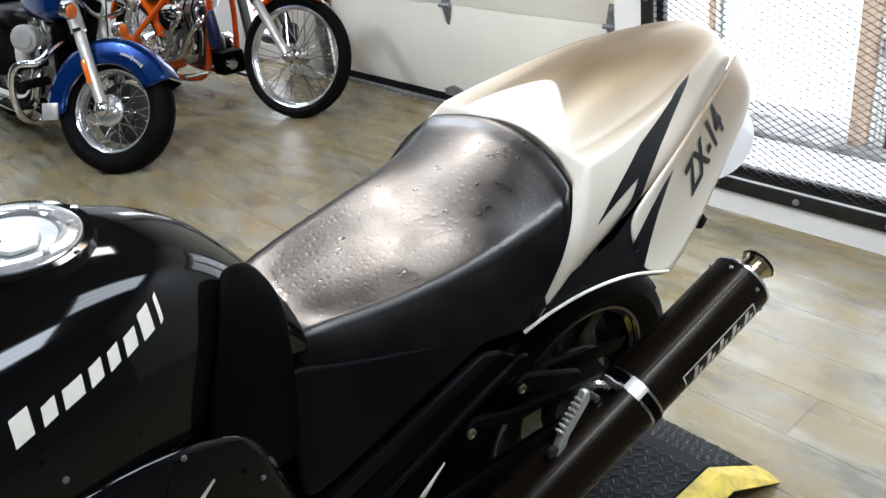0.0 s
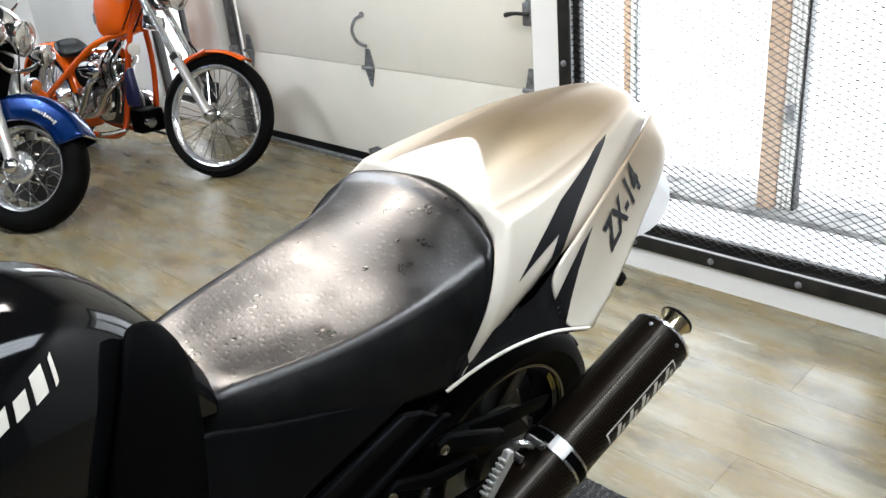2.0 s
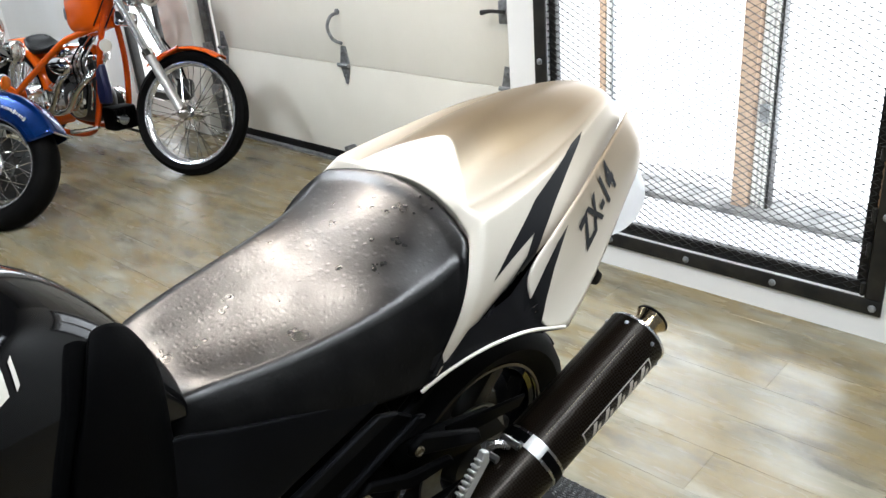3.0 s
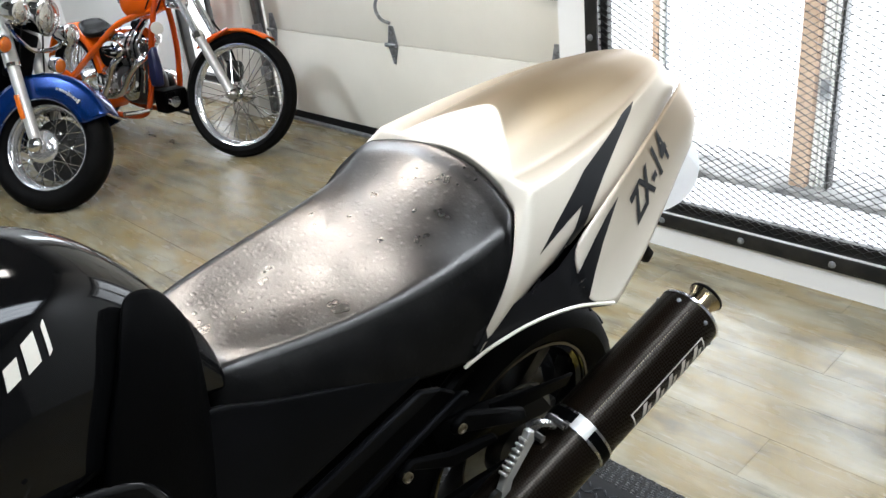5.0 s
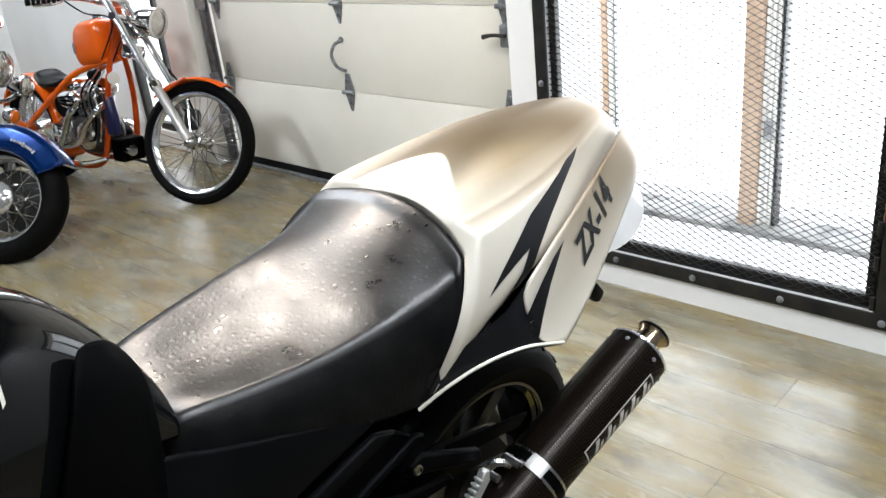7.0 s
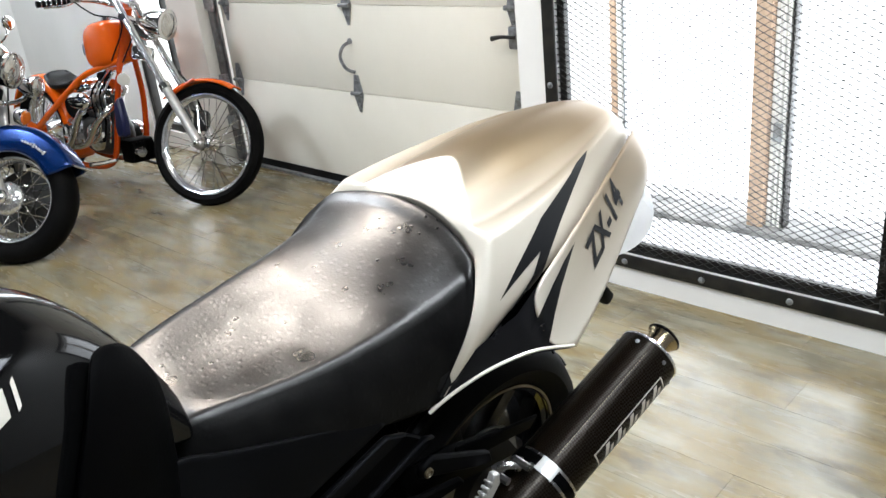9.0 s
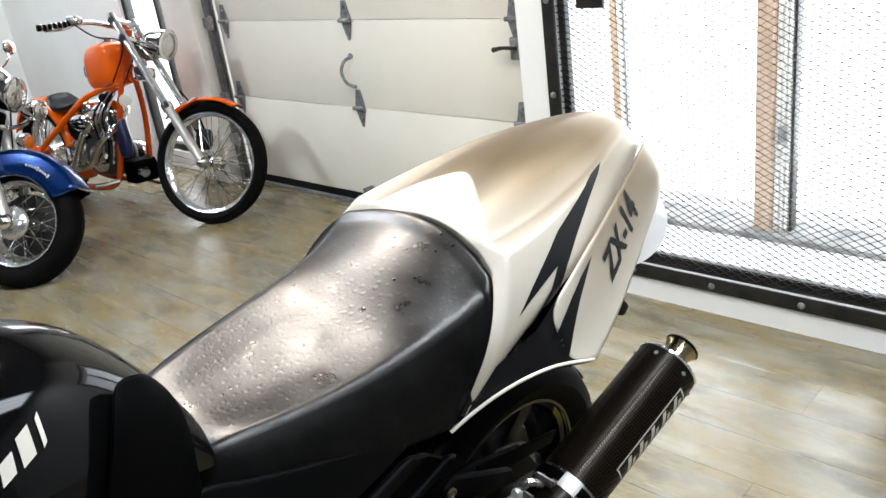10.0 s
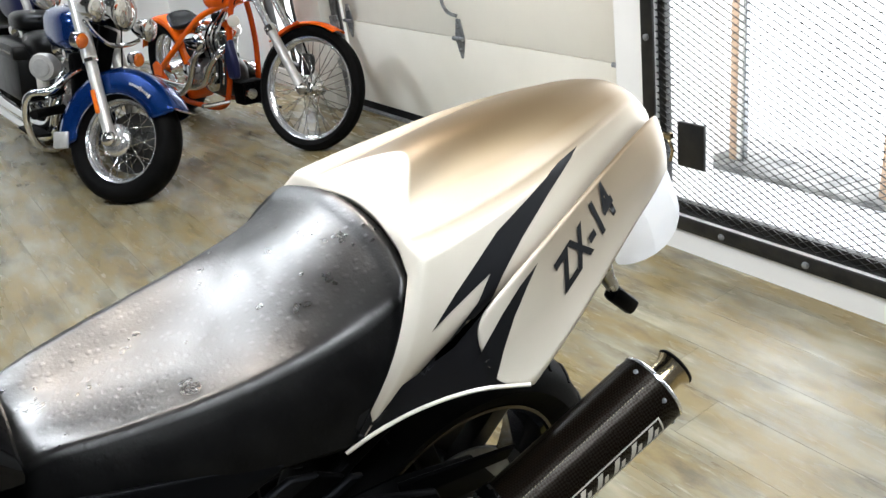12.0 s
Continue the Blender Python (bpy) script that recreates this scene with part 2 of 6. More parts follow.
M = dict(
    wall=surf("white_wall_paint", (0.80, 0.79, 0.76), (0.74, 0.73, 0.70), 1.6, 0.65, bump=0.15, bscale=90),
    door=surf("door_paint", (0.80, 0.77, 0.68), (0.74, 0.71, 0.62), 2.2, 0.42, bump=0.1, bscale=160),
    column=surf("beige_paint", (0.70, 0.68, 0.62), (0.62, 0.60, 0.54), 2.0, 0.5, bump=0.1),
    ceiling=surf("ceiling_paint", (0.78, 0.78, 0.76), (0.72, 0.72, 0.70), 1.2, 0.8),
    dark=surf("bounce_cutting_charcoal", (0.085, 0.085, 0.088), (0.065, 0.065, 0.068), 1.4, 0.75),
    plank=planks("whitewashed_oak_plank", "object"),
    plank_far=planks("whitewashed_oak_floor", "island"),
    rubber=surf("black_rubber", (0.0025, 0.0025, 0.0025), (0.005, 0.0048, 0.0046), 12, 0.6, bump=0.2, spec=0.035),
    blacksteel=surf("black_steel", (0.014, 0.0145, 0.015), (0.034, 0.032, 0.028), 14, 0.45, 0.5, bump=0.3, bscale=120),
    mesh=surf("raw_mesh_steel", (0.012, 0.012, 0.013), (0.03, 0.028, 0.026), 20, 0.5, 0.4),
    rust=surf("rusty_hinge_steel", (0.09, 0.07, 0.05), (0.22, 0.12, 0.055), 12, 0.6, 0.2, bump=0.3),
    zinc=surf("galvanised_steel", (0.34, 0.35, 0.36), (0.16, 0.165, 0.17), 34, 0.4, 0.6),
    steel=surf("dull_track_steel", (0.16, 0.165, 0.165), (0.09, 0.09, 0.09), 26, 0.5, 0.5),
    seal=surf("door_seal_rubber", (0.004, 0.004, 0.004), (0.008, 0.008, 0.008), 20, 0.7, spec=0.1),
    wood=surf("raw_pine", (0.52, 0.37, 0.26), (0.42, 0.29, 0.20), 5, 0.6, bump=0.2, stretch=(6, 6, 0.6)),
    concrete=surf("grey_concrete", (0.27, 0.27, 0.26), (0.09, 0.09, 0.09), 7, 0.8, bump=0.4, bscale=70),
    paleconcrete=surf("pale_painted_floor", (0.62, 0.63, 0.64), (0.50, 0.51, 0.52), 4, 0.55, bump=0.2),
    outside=glow("outdoor_daylight", (0.96, 0.98, 1.0), 4.0),
    tube=glow("fluorescent_tube", (1.0, 0.95, 0.88), 9.0),
    diamond=surf("diamond_plate_black", (0.005, 0.0054, 0.006), (0.011, 0.011, 0.012), 9, 0.5, 0.0, bump=0.2, spec=0.05),
    tread=surf("worn_tread_steel", (0.030, 0.033, 0.038), (0.075, 0.08, 0.088), 30, 0.3, 0.4),
    yellow=surf("yellow_safety_paint", (0.70, 0.53, 0.08), (0.40, 0.30, 0.07), 26, 0.55, bump=0.4, spread=0.15),
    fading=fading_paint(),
    pearl=surf("pearl_white_paint", (0.74, 0.68, 0.58), (0.78, 0.72, 0.62), 3, 0.28, 0.15, coat=1.0, spread=0.03),
    black=surf("gloss_black_paint", (0.0015, 0.0015, 0.0017), (0.003, 0.003, 0.003), 4, 0.07, coat=0.05, spread=0.02, spec=0.16),
    decal=surf("black_decal", (0.004, 0.004, 0.0045), (0.006, 0.006, 0.007), 6, 0.35, spec=0.22),
    cream=surf("cream_decal", (0.55, 0.52, 0.45), (0.48, 0.45, 0.38), 10, 0.35),
    plastic=surf("matte_black_plastic", (0.0007, 0.0007, 0.0008), (0.0012, 0.0012, 0.0013), 12, 0.5, bump=0.15, bscale=300, spec=0.025),
    grey=surf("dark_grey_plastic", (0.0016, 0.0017, 0.002), (0.0026, 0.0027, 0.0032), 9, 0.45, bump=0.12, bscale=300, spec=0.05),
    chrome=surf("chrome", (0.80, 0.80, 0.80), (0.74, 0.74, 0.73), 9, 0.07, 1.0, spread=0.03),
    alloy=surf("brushed_alloy", (0.50, 0.49, 0.47), (0.30, 0.29, 0.28), 30, 0.28, 1.0, bump=0.1),
    rim=surf("polished_rim_steel", (0.74, 0.74, 0.74), (0.62, 0.62, 0.61), 14, 0.16, 0.8, spread=0.05),
    slider=surf("satin_alloy", (0.46, 0.45, 0.42), (0.36, 0.35, 0.33), 18, 0.36, 0.45),
    bronze=surf("tan_pinstripe", (0.085, 0.066, 0.036), (0.065, 0.05, 0.028), 9, 0.4, 0.3),
    brass=surf("heat_tinted_steel", (0.62, 0.50, 0.30), (0.50, 0.40, 0.27), 12, 0.22, 1.0),
    orange=surf("orange_paint", (0.70, 0.105, 0.003), (0.62, 0.085, 0.002), 4, 0.2, coat=0.15, spread=0.04, spec=0.3),
    orange_dark=surf("deep_orange_paint", (0.46, 0.055, 0.004), (0.38, 0.042, 0.003), 4, 0.22, coat=0.15, spec=0.3),
    blue=surf("metallic_blue_paint", (0.001, 0.021, 0.115), (0.0015, 0.032, 0.165), 40, 0.2, 0.6, coat=0.5),
    navy=surf("navy_cover", (0.004, 0.006, 0.035), (0.006, 0.009, 0.05), 8, 0.4),
    amber=surf("amber_lens", (0.62, 0.14, 0.012), (0.5, 0.1, 0.01), 30, 0.15, coat=0.6),
    lens=surf("clear_lens", (0.74, 0.73, 0.70), (0.50, 0.48, 0.43), 22, 0.14, 0.75, coat=1.0),
    frost=surf("clear_tail_lens", (0.84, 0.84, 0.85), (0.76, 0.76, 0.79), 20, 0.12, 0.0, coat=1.0),
    leather=leather(),
    vinyl=surf("black_vinyl", (0.002, 0.002, 0.002), (0.004, 0.004, 0.004), 10, 0.30, bump=0.25, bscale=300, spec=0.18),
    carbon=carbon(),
    books=surf("old_paper", (0.55, 0.47, 0.3), (0.4, 0.3, 0.18), 20, 0.7),
)


def let_through(m, share):
    """Lets some of the light through a thin lens."""
    n, l = m.node_tree.nodes, m.node_tree.links
    tr = n.new("ShaderNodeBsdfTranslucent")
    tr.inputs[0].default_value = (0.93, 0.94, 0.96, 1)
    mix = n.new("ShaderNodeMixShader")
    mix.inputs[0].default_value = share
    l.new(n["Principled BSDF"].outputs[0], mix.inputs[1])
    l.new(tr.outputs[0], mix.inputs[2])
    l.new(mix.outputs[0], n["Material Output"].inputs[0])


let_through(M["frost"], 0.6)

# ---- mesh tools ----


def link(name, bm, material, parent=None, smooth=True, angle=40, sub=0):
    bmesh.ops.recalc_face_normals(bm, faces=bm.faces)
    me = bpy.data.meshes.new(name)
    bm.to_mesh(me)
    bm.free()
    for mat in (material if isinstance(material, (list, tuple)) else (material,)):
        me.materials.append(mat)
    if smooth:
        me.polygons.foreach_set("use_smooth", [True] * len(me.polygons))
        me.set_sharp_from_angle(angle=radians(angle))
    ob = new(name, me)
    if parent is not None:
        ob.parent = parent
    if sub:
        md = ob.modifiers.new("smooth", "SUBSURF")
        md.levels = md.render_levels = sub
    return ob


def part(name, bm, material, parent, label="", **kw):
    ob = link(name, bm, material, parent, **kw)
    return tagged(ob, label) if label else ob


def thing(name, label, category, m=None, group="", kind=""):
    ob = new(name)
    ob.empty_display_size = 0.1
    if m is not None:
        ob.matrix_world = m
    return tagged(ob, label, category, group, kind)


def box(lo, hi, bevel=0.0, bm=None, seg=2):
    own = bmesh.new()
    lo, hi = Vector(lo), Vector(hi)
    mid, size = (lo + hi) / 2, hi - lo
    bmesh.ops.create_cube(own, size=1, matrix=Matrix.Translation(mid) @ Matrix.Diagonal((*size, 1)))
    if bevel:
        bmesh.ops.bevel(own, geom=own.edges[:], offset=min(bevel, min(size) * 0.45), segments=seg, profile=0.5, affect="EDGES")
    return own if bm is None else absorb(bm, own)


def absorb(bm, own, m=None):
    if m is not None:
        own.transform(m)
    me = bpy.data.meshes.new("tmp")
    own.to_mesh(me)
    own.free()
    bm.from_mesh(me)
    bpy.data.meshes.remove(me)
    return bm


def rod(p, q, r, r2=None, seg=12, bm=None, caps=True):
    own = bmesh.new()
    p, q = Vector(p), Vector(q)
    d = q - p
    m = Matrix.Translation((p + q) / 2) @ d.to_track_quat("Z", "Y").to_matrix().to_4x4()
    bmesh.ops.create_cone(own, cap_ends=caps, segments=seg, radius1=r, radius2=r if r2 is None else r2, depth=d.length, matrix=m)
    return own if bm is None else absorb(bm, own)


def spline(points, steps=6):
    """Catmull-Rom through the points."""
    pts = [Vector(p) for p in points]
    out = []
    for i in range(len(pts) - 1):
        a, b, c, d = pts[max(i - 1, 0)], pts[i], pts[i + 1], pts[min(i + 2, len(pts) - 1)]
        for k in range(steps):
            t = k / steps
            out.append(0.5 * ((2 * b) + (c - a) * t + (2 * a - 5 * b + 4 * c - d) * t * t + (3 * b - a - 3 * c + d) * t ** 3))
    return out + [pts[-1]]


def tube(points, r, seg=10, steps=6, bm=None, flat=1.0):
    """A bent tube; r may be a number or one for each point."""
    pts = spline(points, steps) if steps > 1 else [Vector(p) for p in points]
    n = len(pts)
    rad = [r] * n if not isinstance(r, (list, tuple)) else [r[0] + 0 for _ in pts]
    if isinstance(r, (list, tuple)):
        for i in range(n):
            f = i / (n - 1) * (len(r) - 1)
            k = min(int(f), len(r) - 2)
            rad[i] = r[k] + (r[k + 1] - r[k]) * (f - k)
    own = bmesh.new()
    up = Vector((0.13, 0.21, 0.97))
    rings = []
    for i, p in enumerate(pts):
        d = (pts[min(i + 1, n - 1)] - pts[max(i - 1, 0)]).normalized()
        s = d.cross(up).normalized()
        u = s.cross(d)
        rings.append([own.verts.new(p + (s * math.cos(a) * flat + u * math.sin(a)) * rad[i]) for a in (2 * math.pi * k / seg for k in range(seg))])
    for a, b in zip(rings, rings[1:]):
        for k in range(seg):
            own.faces.new((a[k], a[(k + 1) % seg], b[(k + 1) % seg], b[k]))
    own.faces.new(rings[0][::-1])
    own.faces.new(rings[-1])
    return own if bm is None else absorb(bm, own)


def lathe(profile, seg=48, m=None, bm=None, closed=False, caps=True):
    """Turns (radius, height) round z."""
    own = bmesh.new()
    rings = [[own.verts.new((r * math.cos(2 * math.pi * k / seg), r * math.sin(2 * math.pi * k / seg), z)) for k in range(seg)] for r, z in profile]
    pairs = list(zip(rings, rings[1:])) + ([(rings[-1], rings[0])] if closed else [])
    for a, b in pairs:
        for k in range(seg):
            own.faces.new((a[k], a[(k + 1) % seg], b[(k + 1) % seg], b[k]))
    if not closed and caps:
        for ring, (r, _) in ((rings[0], profile[0]), (rings[-1], profile[-1])):
            if r > 1e-4:
                own.faces.new(ring)
    if m is not None:
        own.transform(m)
    return own if bm is None else absorb(bm, own)


def grid(rows, mirror=True, creases=(), cross=(), fade=None, soft=(), m=None, corners=(), other=None):
    """A skin through rows of points, given from the middle outwards. creases: columns, cross: rows (or a row and how many columns of it) with a sharp edge; other: what takes a point to the far half; m: a pose for the whole; corners: (row, column) of points that stay sharp."""
    bm = bmesh.new()
    cl = bm.edges.layers.float.new("crease_edge")
    bm.verts.layers.float.new("fade")
    bm.verts.layers.float.new("crease_vert")
    fl, vc = bm.verts.layers.float["fade"], bm.verts.layers.float["crease_vert"]
    full = []
    for row in rows:
        right = [other @ Vector(p) if other else (-p[0], p[1], p[2]) for p in row[:0:-1]] if mirror else []
        full.append([bm.verts.new(p) for p in right + list(row)])
    for r, c in corners:
        full[r][c][vc] = 1.0
    if fade:
        for row, values in zip(full, fade):
            values = list(values[:0:-1]) + list(values) if mirror else values
            for v, f in zip(row, values):
                v[fl] = f
    k = len(full[0])
    mid = len(rows[0]) - 1 if mirror else 0
    for a, b in zip(full, full[1:]):
        for i in range(k - 1):
            bm.faces.new((a[i], a[i + 1], b[i + 1], b[i]))
    marks = set()
    for c in creases:
        marks |= {mid + c, mid - c} if mirror else {c}
    for a, b in zip(full, full[1:]):
        for c in marks:
            e = bm.edges.get((a[c], b[c]))
            e[cl] = 0.9
    for a, b in zip(full, full[1:]):
        for c in soft:
            for s in {mid + c, mid - c}:
                bm.edges.get((a[s], b[s]))[cl] = 0.45
    for r in cross:
        r, reach = r if isinstance(r, tuple) else (r, k)
        for i in range(k - 1):
            if abs(i + 0.5 - mid) < reach:
                bm.edges.get((full[r][i], full[r][i + 1]))[cl] = 0.95
    if m is not None:
        bm.transform(m)
    return bm


def skin(name, rows, material, parent, label="", thick=0.006, sub=3, **kw):
    """A shell part: a smooth skin with a thickness."""
    ob = part(name, grid(rows, **kw), material, parent, label, sub=sub, angle=60)
    if thick:
        so = ob.modifiers.new("thick", "SOLIDIFY")
        so.thickness, so.offset = thick, -1
    return ob


def plate(outline, depth, axis="x", at=0.0, bevel=0.0):
    """A flat piece cut to an outline (pairs), standing across the axis."""
    bm = bmesh.new()
    put = {"x": lambda a, b, d: (d, a, b), "y": lambda a, b, d: (a, d, b), "z": lambda a, b, d: (a, b, d)}[axis]
    face = bm.faces.new([bm.verts.new(put(a, b, at)) for a, b in outline])
    out = bmesh.ops.extrude_face_region(bm, geom=[face])
    step = Vector(put(0, 0, depth))
    bmesh.ops.translate(bm, verts=[v for v in out["geom"] if isinstance(v, bmesh.types.BMVert)], vec=step)
    if bevel:
        bmesh.ops.bevel(bm, geom=bm.edges[:], offset=bevel, segments=1, affect="EDGES")
    return bm


def turned(place, axis):
    """The pose that lays z along the axis at the place."""
    return Matrix.Translation(place) @ Vector(axis).to_track_quat("Z", "Y").to_matrix().to_4x4()


def structure(name, bm, material, label, category, **kw):
    return tagged(link(name, bm, material, **kw), label, category, kind="structure")


# ---- the room ----
GATE_Y, DOOR_Y = 3.233, 3.50
WEST, EAST, SOUTH = -7.0, 3.4, -3.6
structure("floor", box((WEST - 0.15, SOUTH - 0.15, -0.12), (EAST + 0.15, DOOR_Y + 0.1, -0.012)), M["concrete"], "concrete slab under the plank floor", "floor", smooth=False)
# out of view; dark so that the lamps alone give the light
structure("ceiling", box((WEST - 0.15, SOUTH - 0.15, CEIL), (EAST + 0.15, 4.3, CEIL + 0.12)), M["dark"], "unseen ceiling, kept dark to cut bounce light", "ceiling", smooth=False)
structure("wall_west", box((WEST - 0.15, SOUTH - 0.15, -0.01), (WEST, DOOR_Y + 0.15, CEIL)), M["wall"], "plain white painted wall behind the parked motorcycles", "wall", smooth=False)
# east and south walls are out of view, dark to hold bounce light down
structure("wall_east", box((EAST, SOUTH - 0.15, -0.01), (EAST + 0.15, GATE_Y, CEIL)), M["dark"], "unseen wall, kept dark grey to cut bounce light", "wall", smooth=False)
structure("wall_south", box((WEST, SOUTH - 0.15, -0.01), (EAST, SOUTH, CEIL)), M["dark"], "unseen wall, kept dark grey to cut bounce light", "wall", smooth=False)
# entrance partition with the opening for the mesh gate
GX0, GX1, GZ0, GZ1 = -0.905, 0.365, 0.135, 2.16
bm = box((-1.085, GATE_Y, -0.01), (GX0, GATE_Y + 0.14, CEIL))
box((GX1, GATE_Y, -0.01), (EAST + 0.15, GATE_Y + 0.14, CEIL), bm=bm)
box((GX0, GATE_Y, GZ1), (GX1, GATE_Y + 0.14, CEIL), bm=bm)
box((GX0, GATE_Y, -0.01), (GX1, GATE_Y + 0.14, GZ0), bm=bm)
structure("wall_entrance", bm, M["wall"], "white partition wall round the black mesh gate", "wall", smooth=False)
structure("wall_return", box((-1.085, GATE_Y + 0.14, -0.01), (-0.97, DOOR_Y + 0.15, CEIL)), M["wall"], "white return wall between garage door and entrance", "wall", smooth=False)
# garage door wall
DX0, DX1, DZ1 = -3.67, -1.19, 2.4
WX0, WX1, WZ0, WZ1 = -4.86, -4.13, 0.12, 2.35
bm = box((WEST - 0.15, DOOR_Y, -0.01), (WX0, DOOR_Y + 0.15, CEIL))
box((WX0, DOOR_Y, WZ1), (WX1, DOOR_Y + 0.15, CEIL), bm=bm)
box((WX0, DOOR_Y, -0.01), (WX1, DOOR_Y + 0.15, WZ0), bm=bm)
box((WX1, DOOR_Y, -0.01), (DX0 - 0.03, DOOR_Y + 0.15, CEIL), bm=bm)
box((DX0 - 0.03, DOOR_Y, DZ1), (-1.085, DOOR_Y + 0.15, CEIL), bm=bm)
box((DX1 + 0.02, DOOR_Y + 0.003, -0.01), (-1.088, DOOR_Y + 0.15, DZ1), bm=bm)
structure("wall_north", bm, M["wall"], "white wall that holds the garage door", "wall", smooth=False)
structure("column", box((-4.10, DOOR_Y - 0.10, 0), (-3.74, DOOR_Y - 0.002, CEIL), 0.012), M["column"], "beige painted column beside the garage door", "column")
structure("trim", box((-4.14, DOOR_Y - 0.06, 0), (-4.103, DOOR_Y - 0.002, CEIL - 0.01), 0.006), M["wall"], "white window trim beside the beige column", "trim")

# side window
win = thing("window_1", "bright side window with a dark narrow frame", "window", kind="structure")
for lo, hi in (((WX0, 3.52, WZ0), (WX0 + 0.045, 3.58, WZ1)), ((WX1 - 0.06, 3.52, WZ0), (WX1, 3.58, WZ1)), ((WX0 + 0.045, 3.52, WZ1 - 0.05), (WX1 - 0.06, 3.58, WZ1)), ((WX0 + 0.045, 3.52, WZ0), (WX1 - 0.06, 3.58, WZ0 + 0.05)), ((-4.42, 3.525, WZ0 + 0.05), (-4.39, 3.575, WZ1 - 0.05))):
    part("window_frame", box(lo, hi, 0.006), M["blacksteel"], win)
structure("backdrop_window", plate([(-6.2, -0.3), (-3.0, -0.3), (-3.0, 3.2), (-6.2, 3.2)], 0.02, "y", 4.3), M["outside"], "overexposed daylight outside", "daylight", smooth=False)

# sectional garage door: four rows of panels with zinc hinges
door = thing("garage_door", "cream sectional garage door with galvanised hinges and a lift handle", "garage door", kind="structure")
SEC, Z0 = 0.47, 0.10
for i in range(5):
    lo = 0.06 if i == 0 else Z0 + 0.0015 + i * SEC
    hi = Z0 + (i + 1) * SEC - 0.0015 if i < 4 else DZ1
    part("door_section", box((DX0, DOOR_Y + 0.03, lo), (DX1, DOOR_Y + 0.075, hi), 0.0012), M["door"], door)
part("bottom_seal", box((DX0, DOOR_Y + 0.025, 0.012), (DX1, DOOR_Y + 0.085, 0.06), 0.008), M["seal"], door, "black rubber bottom seal")
part("bottom_rail", box((DX0, DOOR_Y - 0.002, 0.0), (DX1, DOOR_Y + 0.024, 0.016), 0.003), M["zinc"], door, "bright aluminium threshold strip")


def hinge(x, z, side=0):
    bm = plate([(x - 0.018, z + 0.10), (x + 0.018, z + 0.10), (x + 0.038, z + 0.012), (x + 0.038, z - 0.012), (x + 0.008, z - 0.105), (x - 0.008, z - 0.105), (x - 0.038, z - 0.012), (x - 0.038, z + 0.012)], -0.006, "y", DOOR_Y + 0.0295, 0.0015)
    rod((x - 0.042, DOOR_Y + 0.012, z), (x + 0.042, DOOR_Y + 0.012, z), 0.011, seg=10, bm=bm)
    for dz in (0.065, -0.06):
        rod((x, DOOR_Y + 0.026, z + dz), (x, DOOR_Y + 0.012, z + dz), 0.008, seg=6, bm=bm)
    part("hinge", bm, M["zinc"], door, smooth=False)


for zz in (Z0 + SEC, Z0 + 2 * SEC, Z0 + 3 * SEC):
    for xx in (-3.60, -2.455, -1.33):
        hinge(xx, zz)
# lift handle above the middle hinge
part("lift_handle", tube([(-2.47, DOOR_Y + 0.024, 0.845), (-2.475, DOOR_Y - 0.02, 0.83), (-2.49, DOOR_Y - 0.035, 0.775), (-2.475, DOOR_Y - 0.02, 0.715), (-2.455, DOOR_Y + 0.022, 0.685)], 0.009, 8), M["zinc"], door, "bent steel lift handle")
part("handle_eye", lathe([(0.016, 0), (0.016, 0.008), (0.008, 0.010)], 14, turned((-2.468, DOOR_Y + 0.03, 0.85), (0, -1, 0))), M["zinc"], door)
# side lock near the right-hand edge
bm = box((-1.345, DOOR_Y - 0.01, 0.865), (-1.26, DOOR_Y + 0.029, 0.965), 0.008)
part("side_lock", bm, M["zinc"], door)
part("lock_lever", tube([(-1.30, DOOR_Y - 0.02, 0.92), (-1.37, DOOR_Y - 0.028, 0.922), (-1.425, DOOR_Y - 0.025, 0.912)], [0.008, 0.008, 0.012], 8), M["blacksteel"], door, "black lock lever")
part("corner_bracket", plate([(-2.55, 0.055), (-2.40, 0.055), (-2.40, 0.10), (-2.47, 0.12), (-2.55, 0.09)], -0.008, "y", DOOR_Y + 0.029), M["zinc"], door, smooth=False)
track = thing("door_track", "galvanised vertical roller track beside the garage door", "door track", kind="structure")
part("rail", box((DX0 - 0.055, DOOR_Y - 0.03, 0.02), (DX0 - 0.004, DOOR_Y - 0.004, 2.5), 0.004), M["steel"], track)
part("rail_lip", box((DX0 - 0.003, DOOR_Y - 0.012, 0.02), (DX0 + 0.022, DOOR_Y + 0.002, 2.5), 0.003), M["steel"], track)
for zz in (0.3, 0.57, 1.04, 1.51):
    part("bracket", plate([(DX0 - 0.065, zz - 0.03), (DX0 + 0.03, zz - 0.045), (DX0 + 0.045, zz), (DX0 + 0.03, zz + 0.045), (DX0 - 0.065, zz + 0.03)], -0.012, "y", DOOR_Y - 0.031, 0.003), M["zinc"], track, smooth=False)

